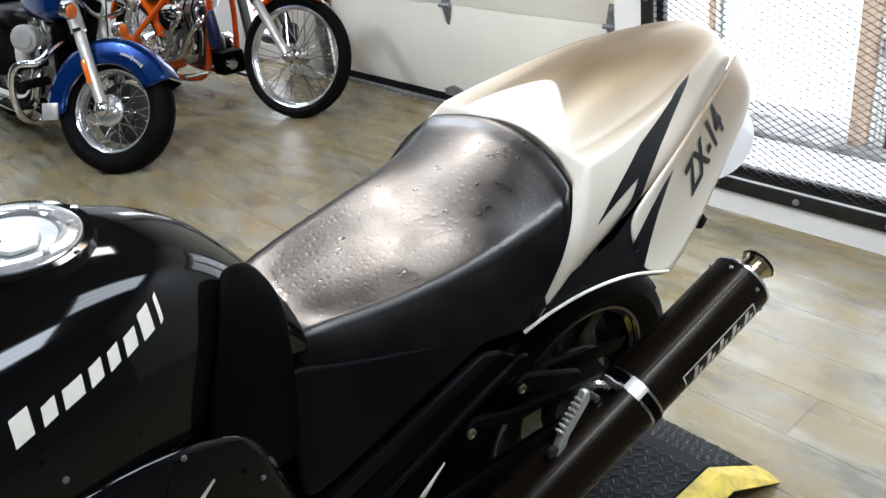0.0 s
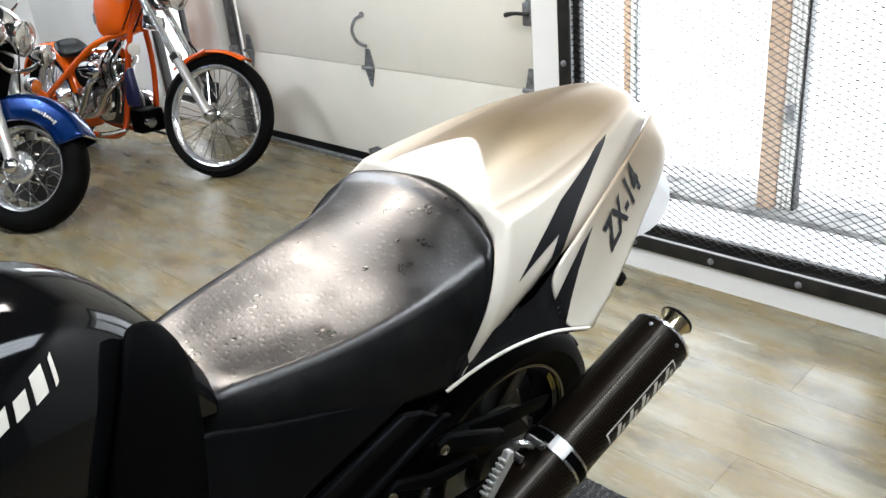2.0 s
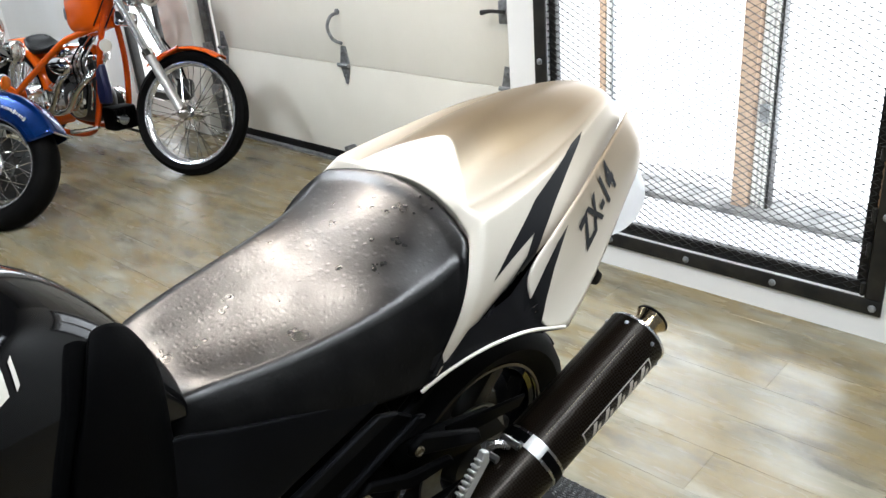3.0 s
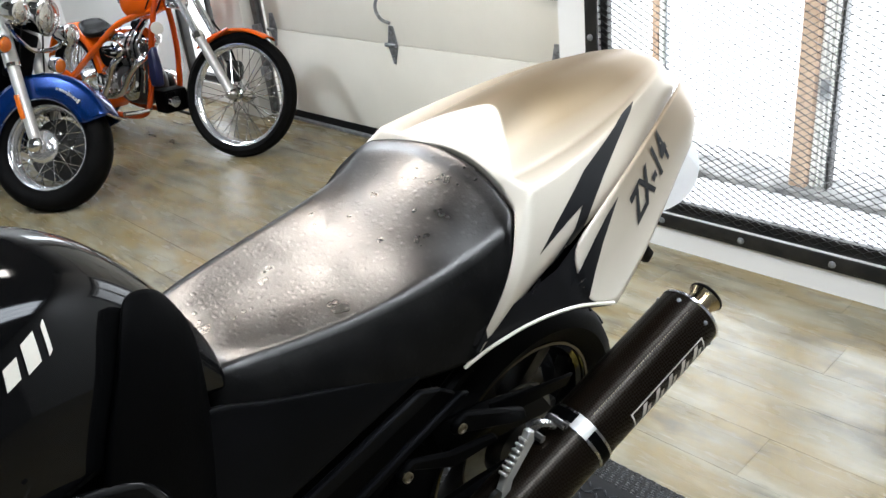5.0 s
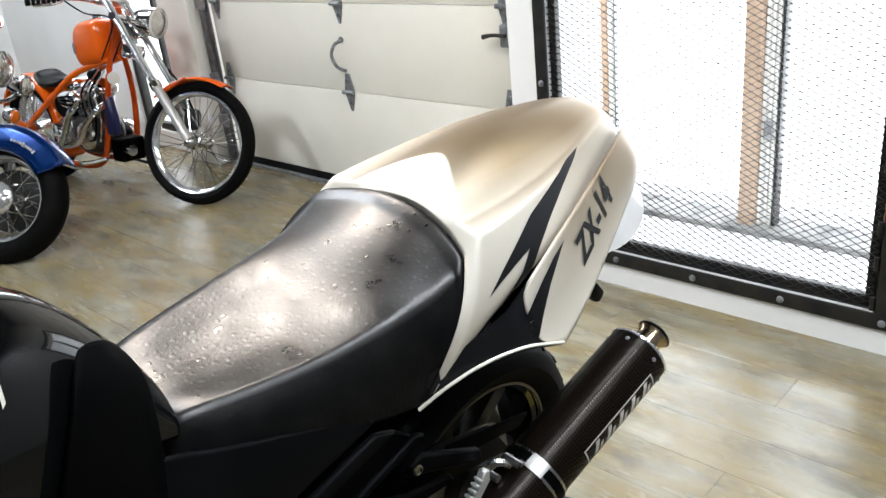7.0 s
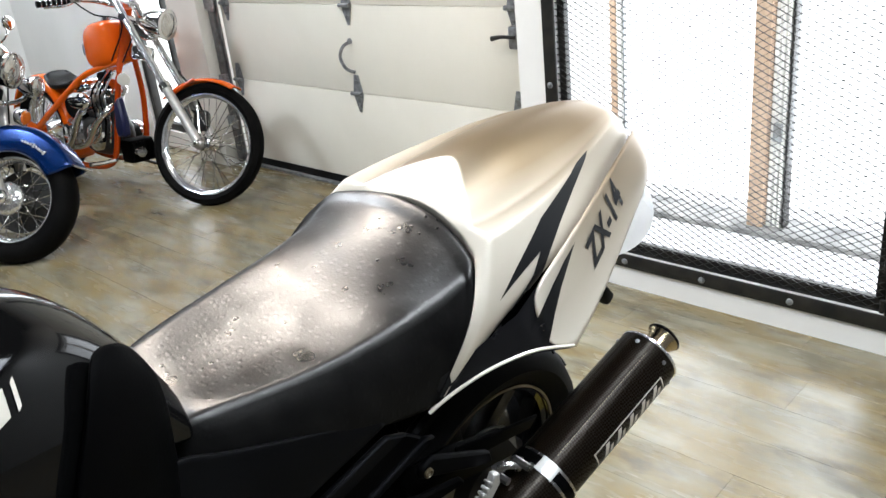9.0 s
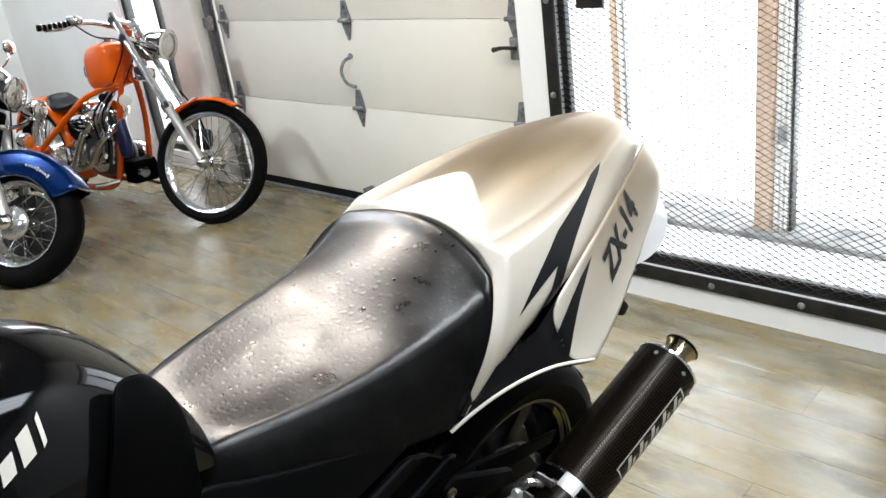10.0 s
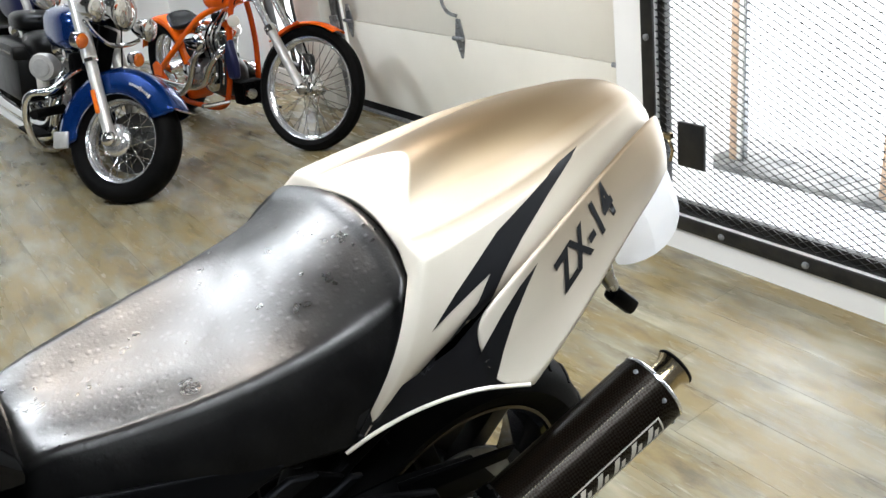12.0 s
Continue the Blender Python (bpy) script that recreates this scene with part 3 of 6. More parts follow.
# vestibule behind the gate
VY = 4.03
structure("floor_entrance", box((-1.24, 3.66, -0.06), (1.05, VY - 0.09, 0.0), bm=box((-0.969, GATE_Y + 0.14, -0.06), (1.05, 3.66, 0.0))), M["paleconcrete"], "pale painted entrance floor in daylight", "floor", smooth=False)
structure("threshold", box((-1.3, VY - 0.09, -0.05), (1.2, VY + 0.12, 0.026), 0.006), M["concrete"], "grey concrete door threshold", "threshold")
structure("wall_entrance_west", box((-1.35, GATE_Y + 0.3, -0.01), (-1.24, VY + 0.1, CEIL)), M["wall"], "white side wall of the entrance", "wall", smooth=False)
structure("wall_entrance_east", box((1.05, GATE_Y + 0.14, -0.01), (1.2, VY + 0.1, CEIL)), M["wall"], "white side wall of the entrance", "wall", smooth=False)
structure("backdrop_entrance", plate([(-3.0, -0.9), (3.0, -0.9), (3.0, 3.4), (-3.0, 3.4)], 0.02, "y", 4.7), M["outside"], "overexposed daylight outside", "daylight", smooth=False)
structure("ground", box((-3, VY + 0.12, -0.10), (3, 4.4, -0.02)), M["paleconcrete"], "pale sunlit paving outside the entrance", "ground", smooth=False)
entry = thing("entrance_frame", "glazed entrance frame with a raw pine post and white door edges", "door frame", kind="structure")
part("post", box((-0.455, VY - 0.04, 0.023), (-0.385, VY + 0.05, 2.4), 0.004), M["wood"], entry, "raw pine post")
for x0, x1, mat in ((-0.380, -0.362, "wall"), (-0.352, -0.340, "wall"), (-0.332, -0.318, "wall"), (-0.312, -0.300, "blacksteel")):
    part("door_edge", box((x0, VY - 0.01, 0.023), (x1, VY + 0.05, 2.4), 0.003), M[mat], entry)
part("latch", box((-0.362, VY - 0.03, 0.42), (-0.325, VY - 0.011, 0.50), 0.004), M["zinc"], entry)
part("post", box((-1.17, VY - 0.01, 0.023), (-1.135, VY + 0.05, 2.4), 0.004), M["wood"], entry, "raw pine post")
part("door_edge", box((-1.13, VY - 0.01, 0.023), (-1.108, VY + 0.05, 2.4), 0.003), M["wall"], entry)
part("door_edge", box((-1.10, VY - 0.01, 0.023), (-1.090, VY + 0.02, 2.4), 0.003), M["zinc"], entry)
part("header", box((-1.24, VY - 0.02, 2.4), (1.05, VY + 0.07, 2.5), 0.004), M["wood"], entry)

# black mesh gate
gate = thing("mesh_gate", "black steel gate of expanded metal mesh, closed, bolted to a white wall", "gate", kind="structure")
FY = GATE_Y - 0.012
FR = 0.085
X0, X1, ZB = GX0 - 0.045, GX1 + 0.045, 0.092
for lo, hi in (((X0, FY, ZB), (X1, GATE_Y - 0.001, ZB + 0.055)), ((X0, FY, ZB + 0.056), (X0 + 0.055, GATE_Y - 0.001, 2.2)), ((X1 - 0.055, FY, ZB + 0.056), (X1, GATE_Y - 0.001, 2.2)), ((X0, FY, 2.201), (X1, GATE_Y - 0.001, 2.256))):
    part("frame", box(lo, hi, 0.003), M["blacksteel"], gate)
for i in range(5):
    x = 0.382 - i * 0.3275
    if x > X0 + 0.02:
        part("bolt", lathe([(0.013, 0), (0.012, 0.006), (0.005, 0.010)], 8, turned((x, FY, ZB + 0.026), (0, -1, 0))), M["zinc"], gate)
for z in (0.44, 0.80, 1.16, 1.6):
    part("bolt", lathe([(0.013, 0), (0.012, 0.006), (0.005, 0.010)], 8, turned((X0 + 0.026, FY, z), (0, -1, 0))), M["zinc"], gate)
    part("bolt", lathe([(0.013, 0), (0.012, 0.006), (0.005, 0.010)], 8, turned((X1 - 0.026, FY, z - 0.0), (0, -1, 0))), M["zinc"], gate)
LX0, LX1, LZ0, LZ1 = X0 + 0.05, X1 - 0.062, ZB + 0.050, 2.19
for lo, hi in (((LX0, GATE_Y + 0.02, LZ0), (LX1, GATE_Y + 0.05, LZ0 + 0.050)), ((LX0, GATE_Y + 0.02, LZ0 + 0.051), (LX0 + 0.032, GATE_Y + 0.05, LZ1)), ((LX1 - 0.034, GATE_Y + 0.02, LZ0 + 0.051), (LX1, GATE_Y + 0.05, LZ1))):
    part("leaf_frame", box(lo, hi, 0.003), M["blacksteel"], gate)
part("hinge_bar", box((LX1 + 0.004, FY + 0.004, LZ0), (X1 - 0.058, GATE_Y + 0.05, 0.46), 0.003), M["rust"], gate, "rusty hinge bar")
for k in range(50):
    z = 0.47 + k * 0.034
    part("hinge_bar", box((LX1 + 0.002, FY + 0.004, z), (X1 - 0.058, GATE_Y + 0.05, z + 0.021), 0.002, seg=1), M["rust"], gate)
part("hinge_bar", box((LX1 + 0.011, FY + 0.003, 0.465), (X1 - 0.057, FY + 0.012, LZ1), 0.002), M["rust"], gate, "rusty hinge bar")
for z in (0.16, 0.30, 0.42, 0.62, 0.78, 0.98):
    part("hinge_knuckle", rod((X1 - 0.063, FY - 0.002, z), (X1 - 0.063, FY - 0.002, z + 0.045), 0.008, seg=8), M["blacksteel"], gate)
for z0, z1 in ((0.345, 0.512), (1.125, 1.26)):
    part("lock_plate", box((-0.80, GATE_Y - 0.004, z0), (-0.685, GATE_Y + 0.012, z1), 0.004), M["blacksteel"], gate)
part("hasp", tube([(-0.83, FY - 0.012, 0.45), (-0.805, FY - 0.03, 0.452), (-0.79, FY - 0.03, 0.42), (-0.80, FY - 0.03, 0.375)], 0.006, 8), M["brass"], gate, "brass hasp with padlock")
part("padlock", box((-0.835, FY - 0.035, 0.455), (-0.795, FY - 0.015, 0.478), 0.004), M["brass"], gate)
# expanded metal: flat twisted strands in a diamond net
bm = bmesh.new()
PW, PH, SW, MY = 0.046, 0.0122, 0.0021, GATE_Y + 0.014
nx, nz = int((LX1 - LX0) / PW), int((LZ1 - LZ0) / PH)
verts, faces = [], []
for j in range(nz):
    for i in range(nx * 2):
        x0, x1 = LX0 + i * PW / 2, LX0 + (i + 1) * PW / 2
        za = LZ0 + 0.016 + j * PH + (PH if (i + j) % 2 else 0)
        zb = LZ0 + 0.016 + j * PH + (0 if (i + j) % 2 else PH)
        k = len(verts)
        for x, z in ((x0, za), (x1, zb)):
            verts += [(x, MY - 0.0022, z - SW * 0.5), (x, MY + 0.0022, z + SW * 0.5), (x, MY + 0.0024, z - SW * 0.35), (x, MY - 0.0024, z + SW * 0.35)]
        faces += [(k, k + 4, k + 6, k + 2), (k + 2, k + 6, k + 5, k + 1), (k + 1, k + 5, k + 7, k + 3), (k + 3, k + 7, k + 4, k)]
for j in range(nz + 1):
    for i in range(nx * 2 + 1):
        if (i + j) % 2:
            continue
        x, z, k = LX0 + i * PW / 2, LZ0 + 0.016 + j * PH, len(verts)
        verts += [(x - 0.0065, MY, z), (x, MY - 0.003, z - 0.0021), (x + 0.0065, MY, z), (x, MY - 0.002, z + 0.0021)]
        faces.append((k, k + 1, k + 2, k + 3))
me = bpy.data.meshes.new("mesh_panel")
me.from_pydata(verts, [], faces)
me.materials.append(M["mesh"])
bm.free()
net = new("mesh_panel", me)
net.parent = gate
tagged(net, "expanded steel mesh", kind="stuff")

# ---- the lift platform ----
DECK, RY0, RY1 = 0.165, 1.85, 2.065
lift = thing("lift_platform", "low black diamond-plate motorcycle ramp with a yellow safety edge", "ramp")


def wedge(x0, x1, y0, name, mat):
    bm = bmesh.new()
    prof = [(y0, 0.0), (y0, DECK), (RY0, DECK), (RY1, 0.012), (RY1, 0.0)]
    a = [bm.verts.new((x0, y, z)) for y, z in prof]
    b = [bm.verts.new((x1, y, z)) for y, z in prof]
    bm.faces.new(a)
    bm.faces.new(b[::-1])
    for i in range(5):
        bm.faces.new((a[i], a[(i + 1) % 5], b[(i + 1) % 5], b[i]))
    bmesh.ops.bevel(bm, geom=bm.edges[:], offset=0.004, segments=2, affect="EDGES")
    return part(name, bm, mat, lift)


wedge(-0.36, 0.258, -0.9, "deck", M["diamond"])
bm = bmesh.new()
prof = [(-0.9, DECK), (RY0, DECK), (RY1, 0.014)]
rows = [[(0.259, y, z), (0.290, y, z), (0.325, y, max(0.0, z - 0.03))] for y, z in prof]
sk = grid(rows, mirror=False)
tagged(link("edge_strip", sk, M["yellow"], lift, smooth=False), "yellow painted safety edge").modifiers.new("thick", "SOLIDIFY").thickness = 0.006
part("side_skirt", box((0.259, -0.9, 0.0), (0.318, 1.80, DECK - 0.04), 0.004), M["diamond"], lift)
# raised diamond bars on the plate
bm = bmesh.new()
slope = math.atan2(0.153, RY1 - RY0)
for i in range(-15, 14):
    for j in range(22):
        x, v = i * 0.021 + (0.0105 if j % 2 else 0) - 0.03, j * 0.021
        if not -0.34 < x < 0.248:
            continue
        y = 1.61 + v
        on = y > RY0
        if abs(y - RY0) < 0.012 or y > RY1 - 0.01:
            continue
        z = DECK - max(0.0, y - RY0) * math.tan(slope)
        ang = 45 if (i + j) % 2 else -45
        own = box((-0.0092, -0.0024, -0.0005), (0.0092, 0.0024, 0.0022), 0.0016, seg=1)
        absorb(bm, own, Matrix.Translation((x, y, z + (0.0012 if on else 0.0))) @ Matrix.Rotation(-slope if on else 0, 4, "X") @ Matrix.Rotation(radians(ang), 4, "Z"))
tread = part("tread", bm, M["tread"], lift)
tread["kind"] = "stuff"

# ---- the sport motorcycle, leaning on its stand ----
BIKE = pose(-0.009, 0, 0.10, 0, 9, 0)
sport = thing("sport_motorcycle", "black and champagne gold sport motorcycle with a black ostrich-grain seat", "motorcycle", BIKE)

# the tail leans and turns a little more than the wheels: its own middle plane
TAIL = Matrix.Translation((-0.036, 1.5, 1.0)) @ Matrix.Rotation(radians(2.4), 4, "Z") @ Matrix.Rotation(radians(4), 4, "Y") @ Matrix.Translation((0, -1.5, -1.0))
# its far half: mirrored across a plane that turns and leans a little further
FAR = Matrix(((-1, 0.11, 0, 0.0084 - 0.11 * 1.5), (0, 1, 0, 0), (-0.148, 0, 1, 0), (0, 0, 0, 1)))
OTHER = TAIL @ FAR @ TAIL.inverted()
cowl_rows = [
    [(0.0038, 1.492, 0.972), (0.0471, 1.49, 0.971), (0.0785, 1.484, 0.966), (0.1036, 1.482, 0.957), (0.139, 1.466, 0.944), (0.1733, 1.428, 0.908), (0.1891, 1.384, 0.852), (0.1831, 1.3281, 0.7758)],
    [(0.0029, 1.477, 1.004), (0.0514, 1.475, 1.003), (0.0851, 1.469, 0.998), (0.1112, 1.466, 0.989), (0.1486, 1.452, 0.975), (0.1867, 1.414, 0.934), (0.2036, 1.372, 0.872), (0.1939, 1.3174, 0.7831)],
    [(0.0034, 1.486, 1.013), (0.0518, 1.484, 1.012), (0.0883, 1.478, 1.008), (0.1163, 1.471, 1.002), (0.1569, 1.466, 1.004), (0.1911, 1.425, 0.936), (0.209, 1.38, 0.876), (0.1966, 1.3203, 0.782)],
    [(0.0075, 1.56, 1.058), (0.0362, 1.541, 1.05), (0.0752, 1.505, 1.034), (0.1184, 1.474, 1.003), (0.1601, 1.472, 1.005), (0.1945, 1.435, 0.942), (0.2125, 1.394, 0.886), (0.2012, 1.328, 0.792)],
    [(0.0077, 1.564, 1.059), (0.0383, 1.546, 1.0505), (0.0784, 1.511, 1.034), (0.1196, 1.481, 1.003), (0.1613, 1.479, 1.006), (0.1957, 1.44, 0.945), (0.2138, 1.4, 0.89), (0.2045, 1.341, 0.8074)],
    [(0.01, 1.605, 1.066), (0.0461, 1.588, 1.058), (0.0868, 1.56, 1.036), (0.1258, 1.535, 1.006), (0.1648, 1.525, 1.011), (0.2006, 1.49, 0.963), (0.2211, 1.455, 0.918), (0.2116, 1.42, 0.874)],
    [(0.013, 1.66, 1.072), (0.057, 1.655, 1.064), (0.0962, 1.635, 1.043), (0.1316, 1.61, 1.016), (0.1619, 1.6, 1.02), (0.2005, 1.57, 0.985), (0.2234, 1.535, 0.955), (0.2194, 1.51, 0.929)],
    [(0.0174, 1.74, 1.073), (0.0628, 1.738, 1.066), (0.1002, 1.725, 1.05), (0.1323, 1.71, 1.032), (0.1529, 1.7, 1.034), (0.184, 1.67, 1.005), (0.2078, 1.645, 0.986), (0.2165, 1.63, 0.969)],
    [(0.0218, 1.82, 1.0744), (0.0647, 1.818, 1.0684), (0.0967, 1.81, 1.0584), (0.1201, 1.8, 1.0474), (0.1339, 1.795, 1.0458), (0.1578, 1.775, 1.0218), (0.1764, 1.76, 1.0019), (0.1846, 1.752, 0.986)],
    [(0.0265, 1.905, 1.0688), (0.0607, 1.9, 1.0658), (0.0851, 1.895, 1.0598), (0.1009, 1.89, 1.0528), (0.1121, 1.888, 1.0484), (0.1297, 1.88, 1.0333), (0.1427, 1.87, 1.0191), (0.1503, 1.865, 1.003)],
    [(0.0298, 1.965, 1.0541), (0.0534, 1.963, 1.0541), (0.0691, 1.96, 1.0521), (0.0805, 1.956, 1.0481), (0.0911, 1.952, 1.0433), (0.1051, 1.948, 1.0329), (0.1156, 1.944, 1.0234), (0.1225, 1.94, 1.015)],
    [(0.0333, 2.03, 0.989), (0.0509, 2.027, 0.99), (0.0651, 2.018, 0.993), (0.0739, 2.008, 0.996), (0.0835, 2, 0.9976), (0.0954, 1.988, 1.0004), (0.1047, 1.976, 1.0032), (0.1116, 1.966, 1.005)],
]
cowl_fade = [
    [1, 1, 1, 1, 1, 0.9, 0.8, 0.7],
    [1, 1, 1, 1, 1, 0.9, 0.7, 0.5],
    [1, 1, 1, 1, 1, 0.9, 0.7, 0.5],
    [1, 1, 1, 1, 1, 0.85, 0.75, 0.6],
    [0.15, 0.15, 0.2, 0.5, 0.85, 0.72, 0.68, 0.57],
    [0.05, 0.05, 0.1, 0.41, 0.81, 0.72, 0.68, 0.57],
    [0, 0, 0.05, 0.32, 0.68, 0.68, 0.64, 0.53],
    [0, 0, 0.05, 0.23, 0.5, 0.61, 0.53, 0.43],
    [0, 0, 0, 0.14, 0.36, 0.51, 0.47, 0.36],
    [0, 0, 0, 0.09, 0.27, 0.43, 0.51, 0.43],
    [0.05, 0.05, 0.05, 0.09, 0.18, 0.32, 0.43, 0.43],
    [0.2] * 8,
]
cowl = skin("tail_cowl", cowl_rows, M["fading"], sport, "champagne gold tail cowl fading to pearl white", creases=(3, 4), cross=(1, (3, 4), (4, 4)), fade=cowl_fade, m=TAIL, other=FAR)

# lower side panels, one each side
half = [
    [(0.190, 1.500, 0.907), (0.211, 1.505, 0.862), (0.226, 1.512, 0.823)],
    [(0.191, 1.545, 0.940), (0.217, 1.555, 0.876), (0.242, 1.563, 0.808)],
    [(0.172, 1.645, 0.974), (0.206, 1.653, 0.912), (0.227, 1.655, 0.853)],
    [(0.134, 1.795, 1.014), (0.171, 1.789, 0.966), (0.181, 1.797, 0.918)],
    [(0.090, 1.918, 1.024), (0.148, 1.898, 0.985), (0.157, 1.876, 0.943)],
    [(0.070, 1.964, 1.017), (0.122, 1.944, 0.982), (0.138, 1.918, 0.952)],
    [(0.058, 1.987, 1.006), (0.100, 1.965, 0.976), (0.128, 1.938, 0.953)],
]
panels = {}
for side in (1, -1):
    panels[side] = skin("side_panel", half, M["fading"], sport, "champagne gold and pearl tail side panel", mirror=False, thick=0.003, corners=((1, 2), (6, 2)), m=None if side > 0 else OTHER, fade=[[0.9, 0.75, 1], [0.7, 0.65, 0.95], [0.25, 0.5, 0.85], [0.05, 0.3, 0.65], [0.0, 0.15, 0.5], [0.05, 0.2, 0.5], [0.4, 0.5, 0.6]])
# pale edging rail under the side panels
trays = {}
for side in (1, -1):
    bm = tube([(0.153, 1.318, 0.769), (0.172, 1.36, 0.799), (0.194, 1.42, 0.821), (0.219, 1.487, 0.828), (0.2415, 1.556, 0.812)], 0.0029, 8)
    own = grid([[(0.14, 1.31, 0.80), (0.148, 1.315, 0.772)], [(0.169, 1.40, 0.850), (0.186, 1.41, 0.815)], [(0.189, 1.47, 0.888), (0.2185, 1.487, 0.822)], [(0.187, 1.54, 0.93), (0.238, 1.555, 0.806)]], mirror=False)
    if side < 0:
        bm.transform(OTHER)
        own.transform(OTHER)
    part("edge_rail", bm, M["pearl"], sport, "pale edging strip")
    trays[side] = part("undertray", own, M["decal"], sport, "black lower tail trim")

seat_rows = [
    [(0, 0.955, 0.885), (0.0277, 0.955, 0.885), (0.0514, 0.953, 0.883), (0.0695, 0.95, 0.875), (0.0821, 0.948, 0.86), (0.0868, 0.948, 0.85), (0.0853, 0.95, 0.84)],
    [(0, 0.985, 0.915), (0.0292, 0.985, 0.916), (0.0541, 0.982, 0.919), (0.0748, 0.978, 0.917), (0.0954, 0.972, 0.897), (0.106, 0.968, 0.872), (0.1077, 0.968, 0.852)],
    [(0, 1.06, 0.901), (0.0356, 1.06, 0.902), (0.0712, 1.06, 0.909), (0.0961, 1.06, 0.913), (0.1262, 1.055, 0.896), (0.1456, 1.05, 0.866), (0.1491, 1.05, 0.842)],
    [(0, 1.18, 0.9), (0.0418, 1.18, 0.9), (0.0836, 1.18, 0.906), (0.1207, 1.18, 0.912), (0.1521, 1.175, 0.891), (0.1702, 1.165, 0.855), (0.1737, 1.16, 0.822)],
    [(0, 1.28, 0.92), (0.0477, 1.28, 0.919), (0.0935, 1.283, 0.92), (0.1356, 1.29, 0.918), (0.1658, 1.28, 0.892), (0.1831, 1.26, 0.843), (0.1865, 1.25, 0.797)],
    [(0, 1.355, 0.951), (0.0485, 1.356, 0.949), (0.0991, 1.363, 0.943), (0.145, 1.372, 0.93), (0.1748, 1.36, 0.897), (0.19, 1.33, 0.838), (0.1938, 1.305, 0.787)],
    [(0, 1.425, 0.98), (0.0492, 1.424, 0.977), (0.1033, 1.422, 0.966), (0.1492, 1.41, 0.948), (0.1788, 1.388, 0.909), (0.1939, 1.352, 0.85), (0.1962, 1.314, 0.79)],
    [(0, 1.443, 0.987), (0.0494, 1.442, 0.984), (0.1047, 1.438, 0.972), (0.1507, 1.425, 0.955), (0.1802, 1.4, 0.916), (0.1954, 1.364, 0.858), (0.1984, 1.318, 0.793)],
    [(0, 1.449, 0.992), (0.0495, 1.448, 0.989), (0.1058, 1.443, 0.977), (0.1508, 1.43, 0.96), (0.1815, 1.406, 0.921), (0.1976, 1.37, 0.865), (0.1995, 1.321, 0.797)],
    [(0, 1.463, 1), (0.0496, 1.461, 0.998), (0.106, 1.454, 0.984), (0.1512, 1.44, 0.968), (0.1819, 1.416, 0.932), (0.1991, 1.38, 0.88), (0.2017, 1.327, 0.808)],
    [(0, 1.474, 1.001), (0.0497, 1.472, 0.999), (0.1062, 1.464, 0.985), (0.1494, 1.449, 0.969), (0.1802, 1.425, 0.936), (0.1984, 1.389, 0.888), (0.2, 1.334, 0.815)],
    [(0, 1.49, 0.98), (0.0499, 1.488, 0.978), (0.0996, 1.48, 0.963), (0.1389, 1.465, 0.948), (0.1698, 1.442, 0.915), (0.1861, 1.404, 0.867), (0.1875, 1.345, 0.8)],
]
seat = skin("seat", seat_rows, M["leather"], sport, "black ostrich-grain vinyl rider seat, worn shiny", thick=0.012, soft=(3,), fade=[[0, 0, 0, 0.25, 0.9, 1, 1]] * 12, m=TAIL)
tank_rows = [
    [(0, 0.26, 1.150), (0.10, 0.26, 1.14), (0.185, 0.26, 1.08), (0.215, 0.27, 1.00), (0.20, 0.28, 0.90)],
    [(0, 0.42, 1.172), (0.10, 0.42, 1.162), (0.182, 0.42, 1.098), (0.215, 0.42, 1.02), (0.20, 0.42, 0.92)],
    [(0, 0.60, 1.168), (0.098, 0.60, 1.158), (0.166, 0.60, 1.102), (0.198, 0.60, 1.03), (0.195, 0.60, 0.94)],
    [(0, 0.735, 1.158), (0.092, 0.735, 1.149), (0.142, 0.735, 1.100), (0.170, 0.735, 1.035), (0.175, 0.735, 0.95)],
    [(0, 0.83, 1.137), (0.080, 0.83, 1.127), (0.120, 0.83, 1.078), (0.140, 0.83, 1.025), (0.150, 0.83, 0.95)],
    [(0, 0.905, 1.090), (0.066, 0.905, 1.082), (0.098, 0.90, 1.043), (0.112, 0.90, 1.00), (0.120, 0.90, 0.94)],
    [(0, 0.962, 1.008), (0.055, 0.96, 1.002), (0.082, 0.955, 0.985), (0.092, 0.95, 0.96), (0.10, 0.95, 0.92)],
    [(0, 0.985, 0.955), (0.05, 0.983, 0.952), (0.074, 0.98, 0.94), (0.084, 0.98, 0.925), (0.09, 0.98, 0.90)],
]
tank = skin("fuel_tank", tank_rows, M["black"], sport, "gloss black fuel tank with a cream maker mark", thick=0.004)
CAPM = Matrix.Translation((-0.004, 0.716, 1.1565)) @ Matrix.Rotation(radians(-5), 4, "X")
part("cap_well", lathe([(0.082, -0.012), (0.080, 0.001), (0.072, 0.0025), (0.070, -0.004)], 56, CAPM), M["black"], sport, "gloss black rim round the fuel cap")
cap = part("fuel_cap", lathe([(0.069, -0.008), (0.069, 0.003), (0.066, 0.0055), (0.050, 0.0055), (0.047, 0.002), (0.046, -0.002)], 64, CAPM), M["rim"], sport, "round polished alloy fuel cap")
part("cap_centre", lathe([(0.046, -0.003), (0.045, 0.001), (0.001, 0.0015)], 48, CAPM), M["zinc"], cap, "satin recessed disc")
bm = plate([(-0.034, -0.010), (-0.020, -0.026), (0.012, -0.028), (0.036, -0.012), (0.036, 0.014), (0.016, 0.026), (-0.022, 0.022)], 0.006, "z", 0.001, 0.0018)
bm.transform(CAPM)
